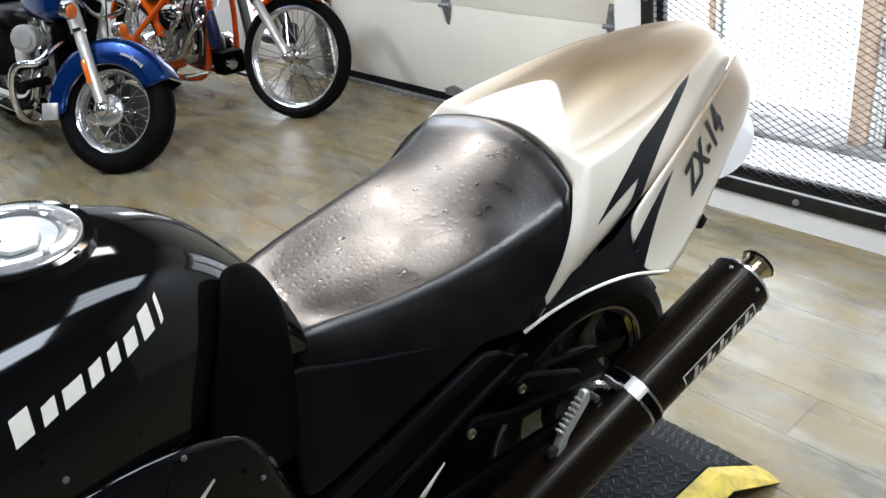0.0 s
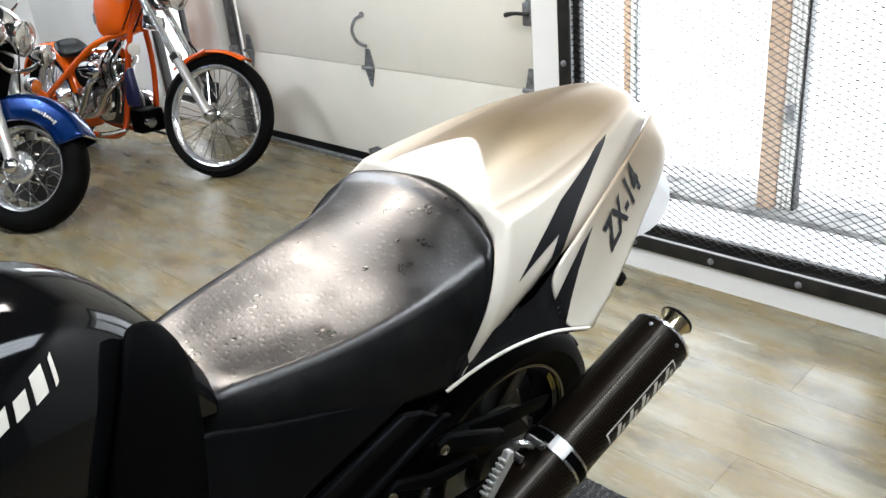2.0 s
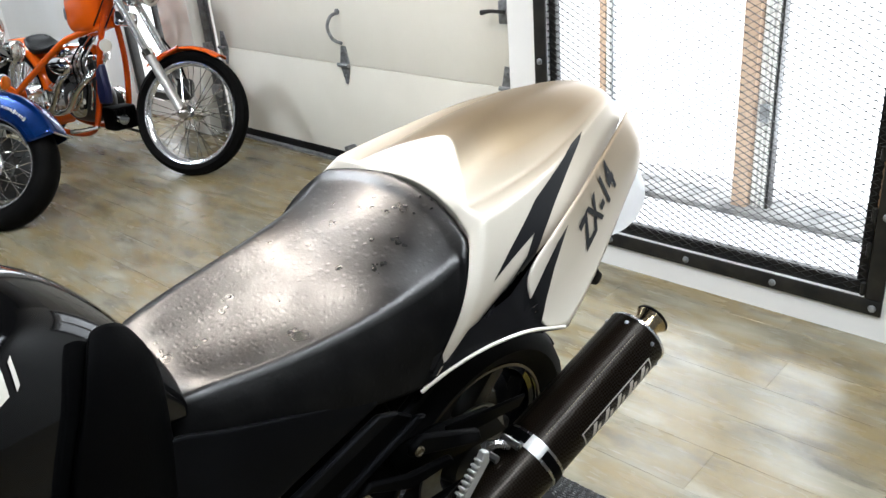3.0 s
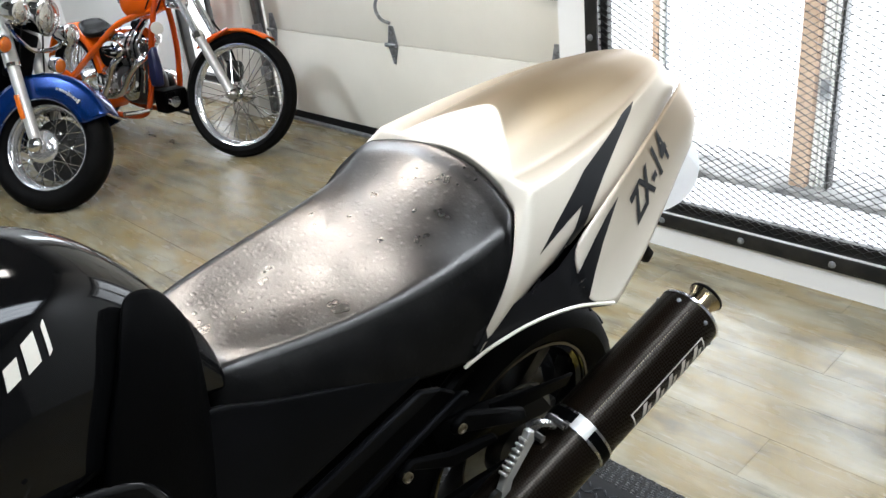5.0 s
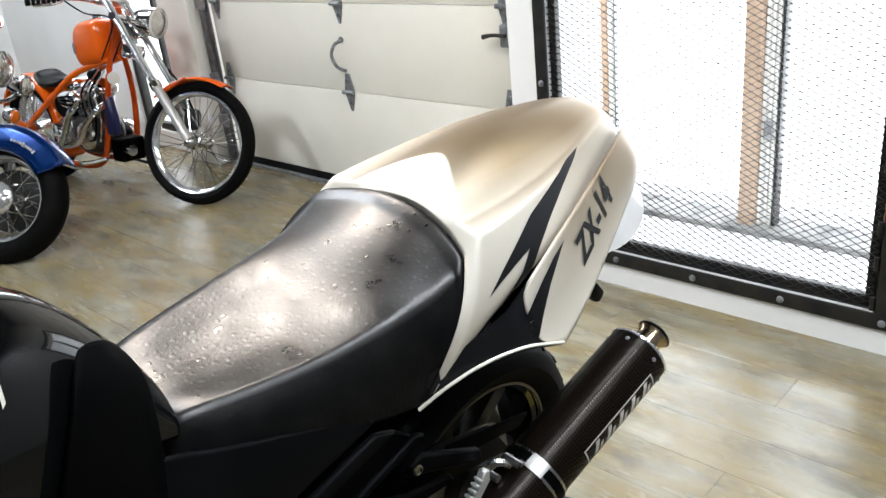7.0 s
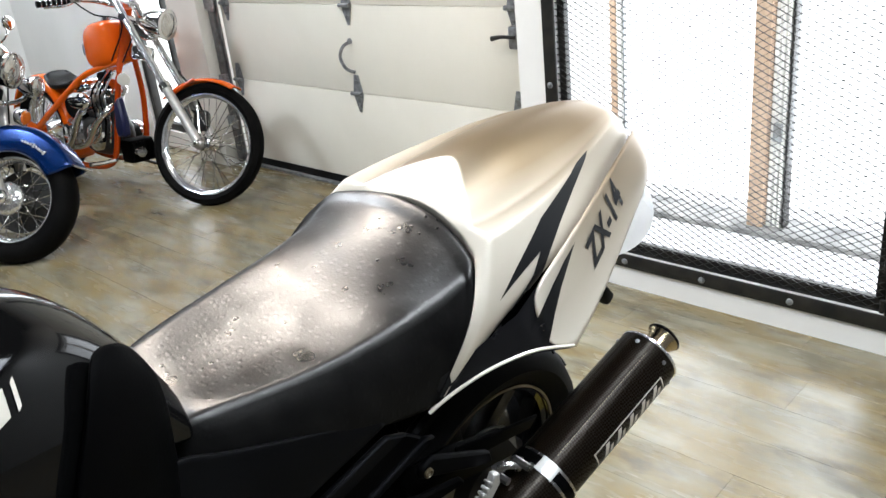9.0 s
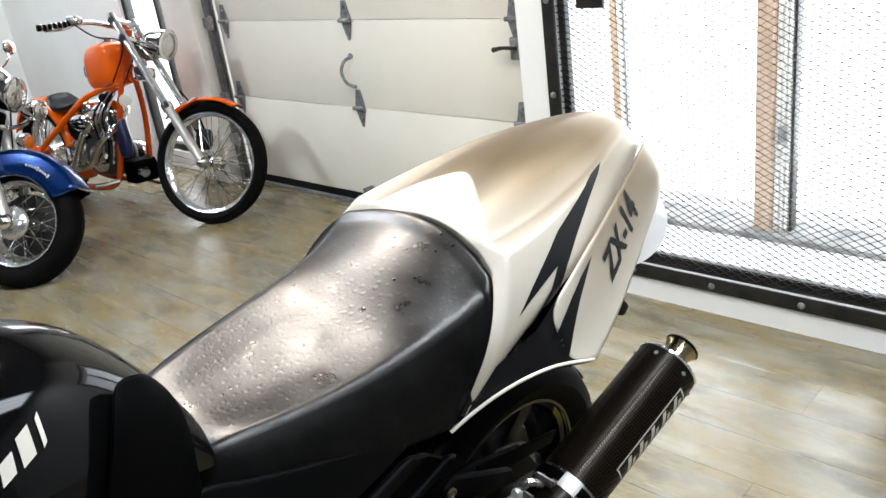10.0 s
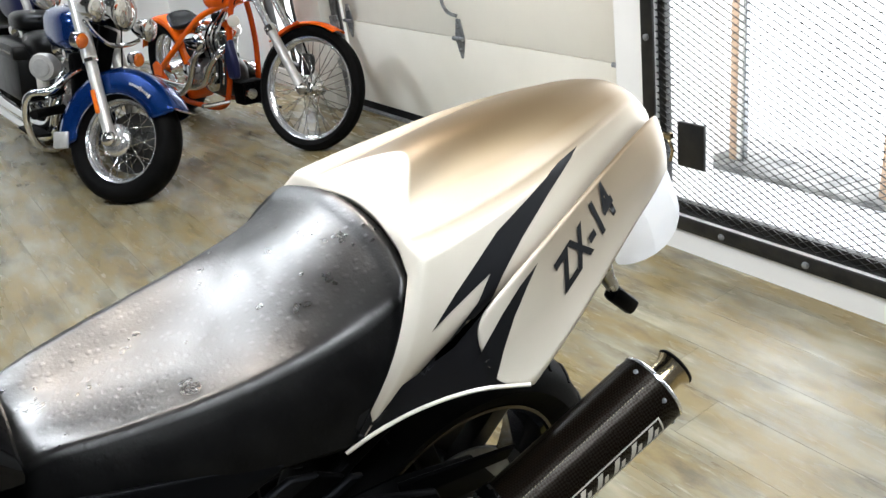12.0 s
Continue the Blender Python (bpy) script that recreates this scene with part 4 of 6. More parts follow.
part("key_flap", bm, M["slider"], cap, "raised alloy key flap")
bm = box((-0.016, -0.022, 0.0068), (0.012, -0.010, 0.0082), 0.0005)
bm.transform(CAPM)
part("key_slot", bm, M["plastic"], cap, "dark key slot")
for k in range(6):
    a = k * math.pi / 3 + 0.3
    part("cap_bolt", lathe([(0.0042, 0.003), (0.0042, 0.0075), (0.002, 0.0085)], 10, CAPM @ Matrix.Translation((0.058 * math.cos(a), 0.058 * math.sin(a), 0))), M["zinc"], cap)
for k in range(5):
    a = k * 2 * math.pi / 5 + 0.6
    part("well_screw", lathe([(0.0045, 0.0), (0.0040, 0.0035), (0.001, 0.0045)], 12, CAPM @ Matrix.Translation((0.0765 * math.cos(a), 0.0765 * math.sin(a), 0))), M["chrome"], cap)


def flatten(obj):
    """The smooth surface of a part, in the motorcycle's own space."""
    dg = bpy.context.evaluated_depsgraph_get()
    ev = obj.evaluated_get(dg)
    me = ev.to_mesh()
    tree = BVHTree.FromPolygons([v.co.copy() for v in me.vertices], [p.vertices[:] for p in me.polygons])
    ev.to_mesh_clear()
    return tree


def wrap(bm, trees, lift_by=0.0016, side=1, way=None):
    """Lays a flat drawing, given in (y, z), on the surfaces seen from that side."""
    lost = []
    for v in bm.verts:
        best = None
        d = Vector(way) if way else Vector((-side, 0, 0))
        o = Vector((0, v.co.y, v.co.z)) - d * 0.6 if way is None else Vector((side * 0.16, v.co.y, v.co.z)) - d * 0.4
        for t in trees:
            hit, nor, _, dist = t.ray_cast(o, d)
            if hit is not None and (best is None or dist < best[1]):
                best = (hit, dist, nor)
        if best is not None:
            nor = best[2] if best[2].dot(d) < 0 else -best[2]
            v.co = best[0] + nor * lift_by
        else:
            lost.append(v)
    bmesh.ops.delete(bm, geom=lost, context="VERTS")
    return bm


def drawing(outline, cuts=5):
    """A filled flat outline in (y, z), cut fine enough to bend."""
    bm = bmesh.new()
    bm.faces.new([bm.verts.new((0, y, z)) for y, z in outline]).normal_update()
    bmesh.ops.triangulate(bm, faces=bm.faces[:], quad_method="BEAUTY", ngon_method="EAR_CLIP")
    for _ in range(cuts):
        long = [e for e in bm.edges if e.calc_length() > 0.012]
        if not long:
            break
        bmesh.ops.subdivide_edges(bm, edges=long, cuts=1)
        bmesh.ops.triangulate(bm, faces=bm.faces[:])
    return bm


bpy.context.view_layer.update()
cowl_t = flatten(cowl)
tank_t = flatten(tank)
panel_t = {s: flatten(panels[s]) for s in panels}
for side in (1,):
    trees = [cowl_t, panel_t[side], flatten(trays[side])]
    for outline in (
        [(1.711, 1.077), (1.674, 1.064), (1.616, 1.032), (1.564, 1.005), (1.538, 0.981), (1.497, 0.944), (1.460, 0.906), (1.488, 0.921), (1.522, 0.937), (1.556, 0.951), (1.537, 0.920), (1.513, 0.902), (1.472, 0.872), (1.440, 0.853), (1.396, 0.828), (1.345, 0.801), (1.403, 0.813), (1.455, 0.840), (1.494, 0.860), (1.528, 0.878), (1.553, 0.907), (1.580, 0.945), (1.611, 0.982), (1.654, 1.025)],
        [(1.639, 0.937), (1.608, 0.916), (1.580, 0.889), (1.554, 0.858), (1.528, 0.827), (1.528, 0.880), (1.496, 0.863), (1.449, 0.839), (1.400, 0.815), (1.463, 0.809), (1.514, 0.804), (1.570, 0.791), (1.583, 0.834), (1.600, 0.875), (1.621, 0.910)],
    ):
        part("lightning_decal", wrap(drawing(outline), trees, 0.0022, side, (-0.66 * side, 0.62, -0.42)), M["decal"], sport, "black lightning stripe")


def lettering(text, size, place, slope, shear, trees, side, mat, name, parent, label):
    """Letters laid on the flank, read from the left-hand side."""
    cu = bpy.data.curves.new("txt", "FONT")
    cu.body, cu.size, cu.shear, cu.space_character, cu.resolution_u = text, size, shear, 1.05, 3
    cu.offset = size * 0.034
    ob = bpy.data.objects.new("txt", cu)
    scene.collection.objects.link(ob)
    bpy.context.view_layer.update()
    me = ob.evaluated_get(bpy.context.evaluated_depsgraph_get()).to_mesh()
    bm = bmesh.new()
    bm.from_mesh(me)
    bpy.data.objects.remove(ob)
    for v in bm.verts:
        a, b = v.co.x, v.co.y
        v.co = Vector((0, place[0] + side * 0 + a * math.cos(slope) - b * math.sin(slope), place[1] + a * math.sin(slope) + b * math.cos(slope)))
    if side < 0:
        ys = [v.co.y for v in bm.verts]
        mid = (min(ys) + max(ys)) / 2
        for v in bm.verts:
            v.co.y = 2 * mid - v.co.y
    return part(name, wrap(bm, trees, 0.0024, side), mat, parent, label, smooth=False)


lettering("ZX-14", 0.053, (1.648, 0.901), radians(25), 0.25, [panel_t[1]], 1, M["decal"], "model_lettering", sport, "black model lettering")
# cream maker mark on the tank: eight slanted plain bars
for k, (w, h) in enumerate(((0.021, 0.023), (0.017, 0.016), (0.024, 0.016), (0.017, 0.016), (0.015, 0.016), (0.017, 0.016), (0.017, 0.022), (0.007, 0.022))):
    y0 = 0.628 + sum((0.028, 0.022, 0.029, 0.022, 0.020, 0.022, 0.023, 0.012)[:k])
    base = 1.062 + (y0 - 0.628) * 0.10
    out = [(y0 + 0.002, base), (y0 + w, base + 0.003), (y0 + w + 0.004, base + h + 0.003), (y0 + 0.006, base + h)]
    bm = bmesh.new()
    bm.faces.new([bm.verts.new((0, a, b)) for a, b in out])
    bmesh.ops.subdivide_edges(bm, edges=bm.edges[:], cuts=3, use_grid_fill=True)
    part("maker_mark", wrap(bm, [tank_t], 0.0016, 1), M["cream"], sport, "cream maker mark drawn as a plain bar")

# knee trim between tank and seat, side fairing, panel under the seat
for side in (1, -1):
    s = side
    low = 0.0 if s > 0 else 0.06
    skin("knee_trim", [[(s * x, y, z - low) for x, y, z in row] for row in (
        [(0.104, 0.880, 1.088), (0.127, 0.863, 1.069), (0.146, 0.845, 1.036), (0.166, 0.815, 0.988), (0.180, 0.792, 0.924), (0.184, 0.778, 0.854)],
        [(0.100, 0.890, 1.090), (0.128, 0.876, 1.068), (0.147, 0.862, 1.028), (0.163, 0.845, 0.97), (0.174, 0.832, 0.90), (0.177, 0.82, 0.83)],
        [(0.098, 0.908, 1.085), (0.122, 0.905, 1.055), (0.138, 0.900, 1.008), (0.150, 0.890, 0.95), (0.158, 0.885, 0.89), (0.160, 0.88, 0.82)],
        [(0.092, 0.921, 1.073), (0.112, 0.929, 1.044), (0.122, 0.933, 0.992), (0.128, 0.927, 0.942), (0.130, 0.930, 0.88), (0.132, 0.93, 0.80)],
        [(0.082, 0.935, 1.050), (0.098, 0.945, 1.026), (0.105, 0.948, 0.982), (0.108, 0.945, 0.935), (0.112, 0.945, 0.875), (0.115, 0.945, 0.79)])],
        M["plastic"], sport, "matte black knee trim", mirror=False, thick=0.008)
    skin("side_fairing", [[(s * 0.215, 0.10, 1.00), (s * 0.245, 0.10, 0.9), (s * 0.25, 0.10, 0.72), (s * 0.2, 0.12, 0.5)], [(s * 0.205, 0.45, 0.99), (s * 0.235, 0.45, 0.9), (s * 0.245, 0.45, 0.72), (s * 0.2, 0.45, 0.48)], [(s * 0.185, 0.72, 0.985), (s * 0.215, 0.72, 0.9), (s * 0.225, 0.74, 0.72), (s * 0.19, 0.76, 0.5)], [(s * 0.165, 0.86, 0.92), (s * 0.195, 0.86, 0.85), (s * 0.205, 0.90, 0.70), (s * 0.17, 0.93, 0.5)]], M["black"], sport, "gloss black side fairing", mirror=False)
    skin("seat_side_cover", [[(s * x, y, z) for x, y, z in row] for row in (
        [(0.112, 0.925, 0.925), (0.128, 0.92, 0.86), (0.140, 0.91, 0.78), (0.145, 0.90, 0.705)],
        [(0.116, 0.99, 0.885), (0.134, 0.99, 0.835), (0.142, 0.985, 0.77), (0.145, 0.98, 0.723)],
        [(0.126, 1.08, 0.855), (0.138, 1.08, 0.815), (0.143, 1.075, 0.78), (0.145, 1.07, 0.748)],
        [(0.136, 1.17, 0.825), (0.143, 1.165, 0.803), (0.145, 1.16, 0.787), (0.145, 1.155, 0.772)],
        [(0.143, 1.235, 0.800), (0.146, 1.235, 0.796), (0.146, 1.232, 0.793), (0.145, 1.23, 0.790)])],
        M["grey"], sport, "dark grey side cover under the seat", mirror=False)
    part("frame_rail", plate([(0.80, 0.655), (0.95, 0.686), (1.076, 0.720), (1.24, 0.766), (1.281, 0.747), (1.103, 0.698), (0.977, 0.661), (0.82, 0.625)], s * 0.012, "x", s * 0.134, 0.003), M["grey"], sport, "dark grey flat frame rail")
    part("subframe_web", plate([(1.279, 0.744), (1.320, 0.710), (1.158, 0.656), (1.0, 0.602), (0.95, 0.630), (1.103, 0.695)], s * 0.010, "x", s * 0.128, 0.003), M["plastic"], sport, "black subframe web")
    part("subframe_edge", plate([(1.324, 0.709), (1.345, 0.699), (1.175, 0.642), (1.0, 0.583), (1.0, 0.599), (1.158, 0.654)], s * 0.012, "x", s * 0.132, 0.003), M["grey"], sport, "dark grey subframe edge")
    part("subframe_tube", tube([(s * 0.12, 1.02, 0.52), (s * 0.125, 1.2, 0.64), (s * 0.12, 1.38, 0.74), (s * 0.11, 1.7, 0.86)], 0.013, 8), M["plastic"], sport)
part("hidden_core", box((-0.12, 0.25, 0.42), (0.12, 1.22, 0.86), 0.05), M["plastic"], sport, "black engine and airbox")
part("undertail", grid([[(0, 1.30, 0.82), (0.10, 1.30, 0.80), (0.15, 1.33, 0.79)], [(0, 1.5, 0.83), (0.12, 1.5, 0.82), (0.19, 1.5, 0.82)], [(0, 1.75, 0.91), (0.10, 1.75, 0.905), (0.15, 1.75, 0.90)], [(0, 2.0, 0.95), (0.05, 1.98, 0.945), (0.08, 1.95, 0.94)]]), M["plastic"], sport, "black undertail")
for side in (1, -1):
    for y, z, lx in ((0.758, 0.972, 0.203), (0.834, 0.88, 0.205), (0.653, 1.03, 0.206)):
        part("fairing_screw", lathe([(0.0034, 0), (0.003, 0.002), (0.001, 0.0025)], 12, turned((side * lx, y, z), (side, 0, 0.2))), M["steel"], sport)
    part("fairing_stripe", plate([(0.775, 0.945), (0.735, 0.905), (0.66, 0.85), (0.70, 0.885)], 0.003, "x", side * 0.224), M["cream"], sport, "cream fairing stripe")
    part("fairing_stripe", plate([(1.115, 0.665), (1.05, 0.60), (0.99, 0.56), (1.06, 0.625)], 0.003, "x", side * 0.19), M["cream"], sport, "cream fairing stripe")

# front end
FH = Vector((0, -0.10, 0.385))
FM = turned(FH, (1, 0, 0))
fwheel = part("front_wheel", lathe([(0.215, -0.05), (0.222, -0.052), (0.205, -0.042), (0.192, -0.02), (0.192, 0.02), (0.205, 0.042), (0.222, 0.052), (0.215, 0.05)], 64, FM, closed=True), M["black"], sport, "gloss black cast rim")
part("tyre", lathe([(0.216, -0.046), (0.245, -0.060), (0.272, -0.056), (0.292, -0.036), (0.300, 0), (0.292, 0.036), (0.272, 0.056), (0.245, 0.060), (0.216, 0.046)], 80, FM, caps=False), M["rubber"], fwheel, "black sport tyre")
for k in range(6):
    own = box((-0.018, 0.03, -0.012), (0.018, 0.205, 0.016), 0.006)
    own.transform(FM @ Matrix.Rotation(k * math.pi / 3, 4, "Z"))
    part("spoke", own, M["blacksteel"], fwheel)
for side in (1, -1):
    part("fork_leg", rod((side * 0.10, -0.10, 0.385), (side * 0.10, 0.26, 1.08), 0.026, seg=16), M["black"], sport, "black fork leg")
    part("brake_disc", lathe([(0.09, side * 0.07), (0.15, side * 0.07), (0.15, side * 0.075), (0.09, side * 0.075)], 40, FM, closed=True), M["alloy"], fwheel)
    part("handlebar", tube([(side * 0.10, 0.26, 1.08), (side * 0.20, 0.30, 1.07), (side * 0.30, 0.36, 1.05)], 0.013, 10), M["plastic"], sport)
skin("front_mudguard", [[(0, -0.32, 0.62), (0.06, -0.31, 0.60)], [(0, -0.16, 0.71), (0.07, -0.16, 0.68)], [(0, 0.02, 0.70), (0.07, 0.02, 0.66)], [(0, 0.16, 0.60), (0.07, 0.16, 0.56)]], M["black"], sport, "black front mudguard", sub=2)
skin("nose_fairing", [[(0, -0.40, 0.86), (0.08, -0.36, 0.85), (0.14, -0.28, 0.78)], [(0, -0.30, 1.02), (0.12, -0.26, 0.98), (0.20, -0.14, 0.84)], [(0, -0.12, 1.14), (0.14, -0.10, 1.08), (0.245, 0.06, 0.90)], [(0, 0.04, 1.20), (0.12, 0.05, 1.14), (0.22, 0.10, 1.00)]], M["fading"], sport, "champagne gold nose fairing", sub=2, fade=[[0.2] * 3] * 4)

# tail lamp, signal arms
part("tail_lamp", grid([[(0, 2.03, 0.975), (0.07, 2.01, 0.97), (0.118, 1.96, 0.955)], [(0, 2.07, 0.935), (0.08, 2.05, 0.93), (0.150, 1.99, 0.92)], [(0, 2.095, 0.865), (0.10, 2.07, 0.86), (0.203, 1.985, 0.862)], [(0, 2.08, 0.775), (0.10, 2.05, 0.77), (0.195, 1.945, 0.79)], [(0, 2.01, 0.73), (0.09, 1.975, 0.735), (0.145, 1.875, 0.77)]], m=TAIL), M["frost"], sport, "clear white tail lamp lens", sub=2)
bm = tube([(-0.085, 1.975, 0.975), (-0.045, 2.018, 0.962), (0, 2.035, 0.958), (0.045, 2.018, 0.962), (0.085, 1.975, 0.975)], 0.006, 8)
bm.transform(TAIL)
part("tail_rim", bm, M["pearl"], sport)
for side in (1, -1):
    arm = part("signal_arm", tube([(side * 0.05, 1.88, 0.80), (side * 0.055, 1.90, 0.73), (side * 0.05, 1.925, 0.69)], [0.018, 0.014, 0.012], 10), M["alloy"], sport, "grey signal stalk")
    bm = box((-0.015, -0.045, -0.016), (0.015, 0.045, 0.016), 0.010)
    bm.transform(Matrix.Translation((side * 0.048, 1.955, 0.645)) @ Matrix.Rotation(radians(-47), 4, "X"))
    lamp = part("signal_lamp", bm, M["plastic"], arm, "small black turn signal")

# rear wheel
AX, AR = Vector((0, 1.555, 0.385)), 0.316
WM = turned(AX, (1, 0, 0))
tyre_prof = [(0.216, -0.066), (0.232, -0.082), (0.262, -0.096), (0.286, -0.088), (0.303, -0.062), (0.313, -0.030), (0.316, 0.0), (0.313, 0.030), (0.303, 0.062), (0.286, 0.088), (0.262, 0.096), (0.232, 0.082), (0.216, 0.066)]
wheel = part("rear_wheel", lathe([(0.215, -0.070), (0.222, -0.074), (0.222, -0.068), (0.205, -0.060), (0.192, -0.02), (0.192, 0.02), (0.205, 0.060), (0.222, 0.068), (0.222, 0.074), (0.215, 0.070)], 72, WM, closed=True), M["black"], sport, "gloss black cast rim")
part("tyre", lathe(tyre_prof, 96, WM, caps=False), M["rubber"], wheel, "wide black sport tyre")
part("pinstripe", lathe([(0.2225, 0.0745), (0.2225, 0.0765), (0.217, 0.0765), (0.217, 0.0745)], 72, WM, closed=True), M["bronze"], wheel, "tan rim stripe")
for k in range(6):
    a = k * math.pi / 3 + 0.25
    own = box((-0.020, 0.03, -0.014), (0.020, 0.205, 0.026), 0.008)
    own.transform(WM @ Matrix.Rotation(a, 4, "Z"))
    part("spoke", own, M["blacksteel"], wheel)
part("sprocket", lathe([(0.05, -0.052), (0.118, -0.052), (0.122, -0.046), (0.05, -0.044)], 44, WM, closed=True), M["blacksteel"], wheel, "dark rear sprocket")
part("brake_disc", lathe([(0.07, 0.052), (0.125, 0.052), (0.125, 0.057), (0.07, 0.057)], 44, WM, closed=True), M["steel"], wheel, "dull rear brake disc")
part("hub", lathe([(0.045, -0.07), (0.055, -0.04), (0.055, 0.04), (0.045, 0.075), (0.02, 0.085)], 32, WM), M["blacksteel"], wheel)
bm = bmesh.new()
for k in range(26):
    a = 2 * math.pi * k / 26
    for sgn in (1, -1):
        pts = [WM @ Vector((r * math.cos(a + da), r * math.sin(a + da), sgn * z)) for r, z, da in ((0.3165, 0.012, 0.0), (0.3145, 0.030, 0.05), (0.3055, 0.058, 0.09), (0.2965, 0.075, 0.10))]
        tube(pts, 0.0028, 5, 3, bm, 1.0)
groove = part("tread_groove", bm, M["seal"], wheel, "dark tread grooves")
groove["kind"] = "stuff"
# swingarm, chain side, brackets
for side in (1, -1):
    part("swingarm", tube([(side * 0.10, 1.02, 0.42), (side * 0.125, 1.2, 0.44), (side * 0.13, 1.4, 0.43), (side * 0.12, 1.60, 0.385)], [0.035, 0.04, 0.036, 0.026], 12, flat=0.6), M["plastic"], sport, "black swingarm")
    part("hugger", grid([[(side * 0.10, 1.30, 0.62), (side * 0.118, 1.32, 0.56)], [(side * 0.10, 1.42, 0.60), (side * 0.12, 1.44, 0.52)], [(side * 0.10, 1.56, 0.55), (side * 0.12, 1.60, 0.48)]], mirror=False), M["plastic"], sport).modifiers.new("thick", "SOLIDIFY").thickness = 0.006
    bk = part("footrest_bracket", plate([(1.275, 0.700), (1.300, 0.708), (1.344, 0.683), (1.438, 0.628), (1.448, 0.598), (1.410, 0.612), (1.293, 0.672), (1.272, 0.682)], side * 0.014, "x", side * 0.165, 0.004), M["plastic"], sport, "dark footrest bracket")
    part("bracket_arm", plate([(1.165, 0.672), (1.192, 0.688), (1.275, 0.645), (1.368, 0.618), (1.381, 0.598), (1.276, 0.612), (1.192, 0.668), (1.168, 0.655)], side * 0.012, "x", side * 0.166, 0.004), M["plastic"], bk)
    part("bracket_gusset", plate([(1.394, 0.640), (1.621, 0.570), (1.599, 0.550), (1.472, 0.580), (1.40, 0.60)], side * 0.008, "x", side * 0.135, 0.003), M["plastic"], bk)
    for y, z in ((1.288, 0.688), (1.179, 0.668)):
        part("bracket_bolt", lathe([(0.0085, 0), (0.0085, 0.005), (0.006, 0.006), (0.005, 0.003), (0.001, 0.003)], 14, turned((side * 0.178, y, z), (side, 0, 0))), M["bronze"], bk)
    peg = part("footrest", plate([(1.398, 0.634), (1.411, 0.628), (1.413, 0.606), (1.366, 0.552), (1.357, 0.512), (1.345, 0.502), (1.333, 0.512), (1.338, 0.536), (1.348, 0.570), (1.390, 0.616)], side * 0.014, "x", side * 0.208, 0.0025), M["slider"], sport, "folded alloy passenger footrest with a toothed edge")
    for k in range(7):
        own = box((-0.007, -0.0028, -0.002), (0.007, 0.0028, 0.0085), 0.0014, seg=1)
        own.transform(Matrix.Translation((side * 0.215, 1.349 + k * 0.0072, 0.573 + k * 0.0072)) @ Matrix.Rotation(radians(45), 4, "X"))
        part("tooth", own, M["slider"], peg)
    part("pivot", lathe([(0.012, -0.004), (0.012, 0.004), (0.008, 0.006), (0.001, 0.006)], 16, turned((side * 0.218, 1.328, 0.540), (side, 0, 0))), M["blacksteel"], peg, "dark pivot bolt")
for side in (1, -1):
    P, Q = Vector((side * 0.205, 1.212, 0.410)), Vector((side * 0.245, 1.816, 0.655))
    ax = (Q - P).normalized()
    FL = turned(P, ax)
    length = (Q - P).length
    can = part("muffler", lathe([(0.02, -0.012), (0.056, -0.004), (0.0575, 0.012), (0.0595, 0.03), (0.0595, length - 0.02), (0.0587, length - 0.004)], 48, FL), M["carbon"], sport, "carbon fibre muffler can")
    part("end_ring", lathe([(0.0590, length - 0.004), (0.0602, length - 0.003), (0.0602, length + 0.0005), (0.0570, length + 0.003), (0.0560, length + 0.001)], 48, FL), M["rim"], can, "thin bright steel end ring")
    part("end_cap", lathe([(0.0565, length - 0.006), (0.0565, length + 0.0005), (0.052, length + 0.003), (0.028, length + 0.007), (0.026, length + 0.005)], 40, FL), M["black"], can, "black end cap")
    part("tail_pipe", lathe([(0.026, length + 0.0), (0.026, length + 0.036), (0.032, length + 0.045), (0.033, length + 0.050), (0.030, length + 0.050), (0.0235, length + 0.035), (0.0235, length - 0.02)], 36, FL), M["brass"], can, "straw-tinted steel tail pipe")
    part("pipe_rim", lathe([(0.0325, length + 0.046), (0.0338, length + 0.049), (0.0325, length + 0.052), (0.0312, length + 0.049)], 36, FL, closed=True), M["plastic"], can)
    for k in range(6):
        a = k * math.pi / 3 + 0.45
        part("rivet", lathe([(0.0042, 0), (0.0038, 0.002), (0.001, 0.0032)], 10, FL @ Matrix.Translation((0.0589 * math.cos(a), 0.0589 * math.sin(a), length - 0.018)) @ Matrix.Rotation(a, 4, "Z") @ Matrix.Rotation(math.pi / 2, 4, "Y")), M["zinc"], can)
    clamp = part("clamp_band", lathe([(0.0590, 0.327), (0.0622, 0.327), (0.0622, 0.355), (0.0590, 0.355)], 40, FL, closed=True), M["alloy"], can, "polished steel clamp band")
    part("clamp_sleeve", lathe([(0.0618, 0.332), (0.0630, 0.332), (0.0630, 0.350), (0.0618, 0.350)], 40, FL, closed=True), M["plastic"], clamp, "black rubber sleeve")
    part("clamp_band", lathe([(0.0568, -0.002), (0.0605, 0.0), (0.0605, 0.012), (0.0568, 0.014)], 40, FL, closed=True), M["alloy"], can)
    hang = part("hanger", tube([(side * 0.186, 1.44, 0.588), (side * 0.198, 1.455, 0.597), (side * 0.215, 1.474, 0.592)], [0.010, 0.009, 0.007], 8), M["alloy"], can)
    for y, z, lx in ((1.445, 0.578, 0.20), (1.474, 0.602, 0.222)):
        part("hanger_bolt", rod((side * (lx - 0.02), y, z), (side * (lx + 0.014), y, z), 0.007, seg=6), M["alloy"], hang)
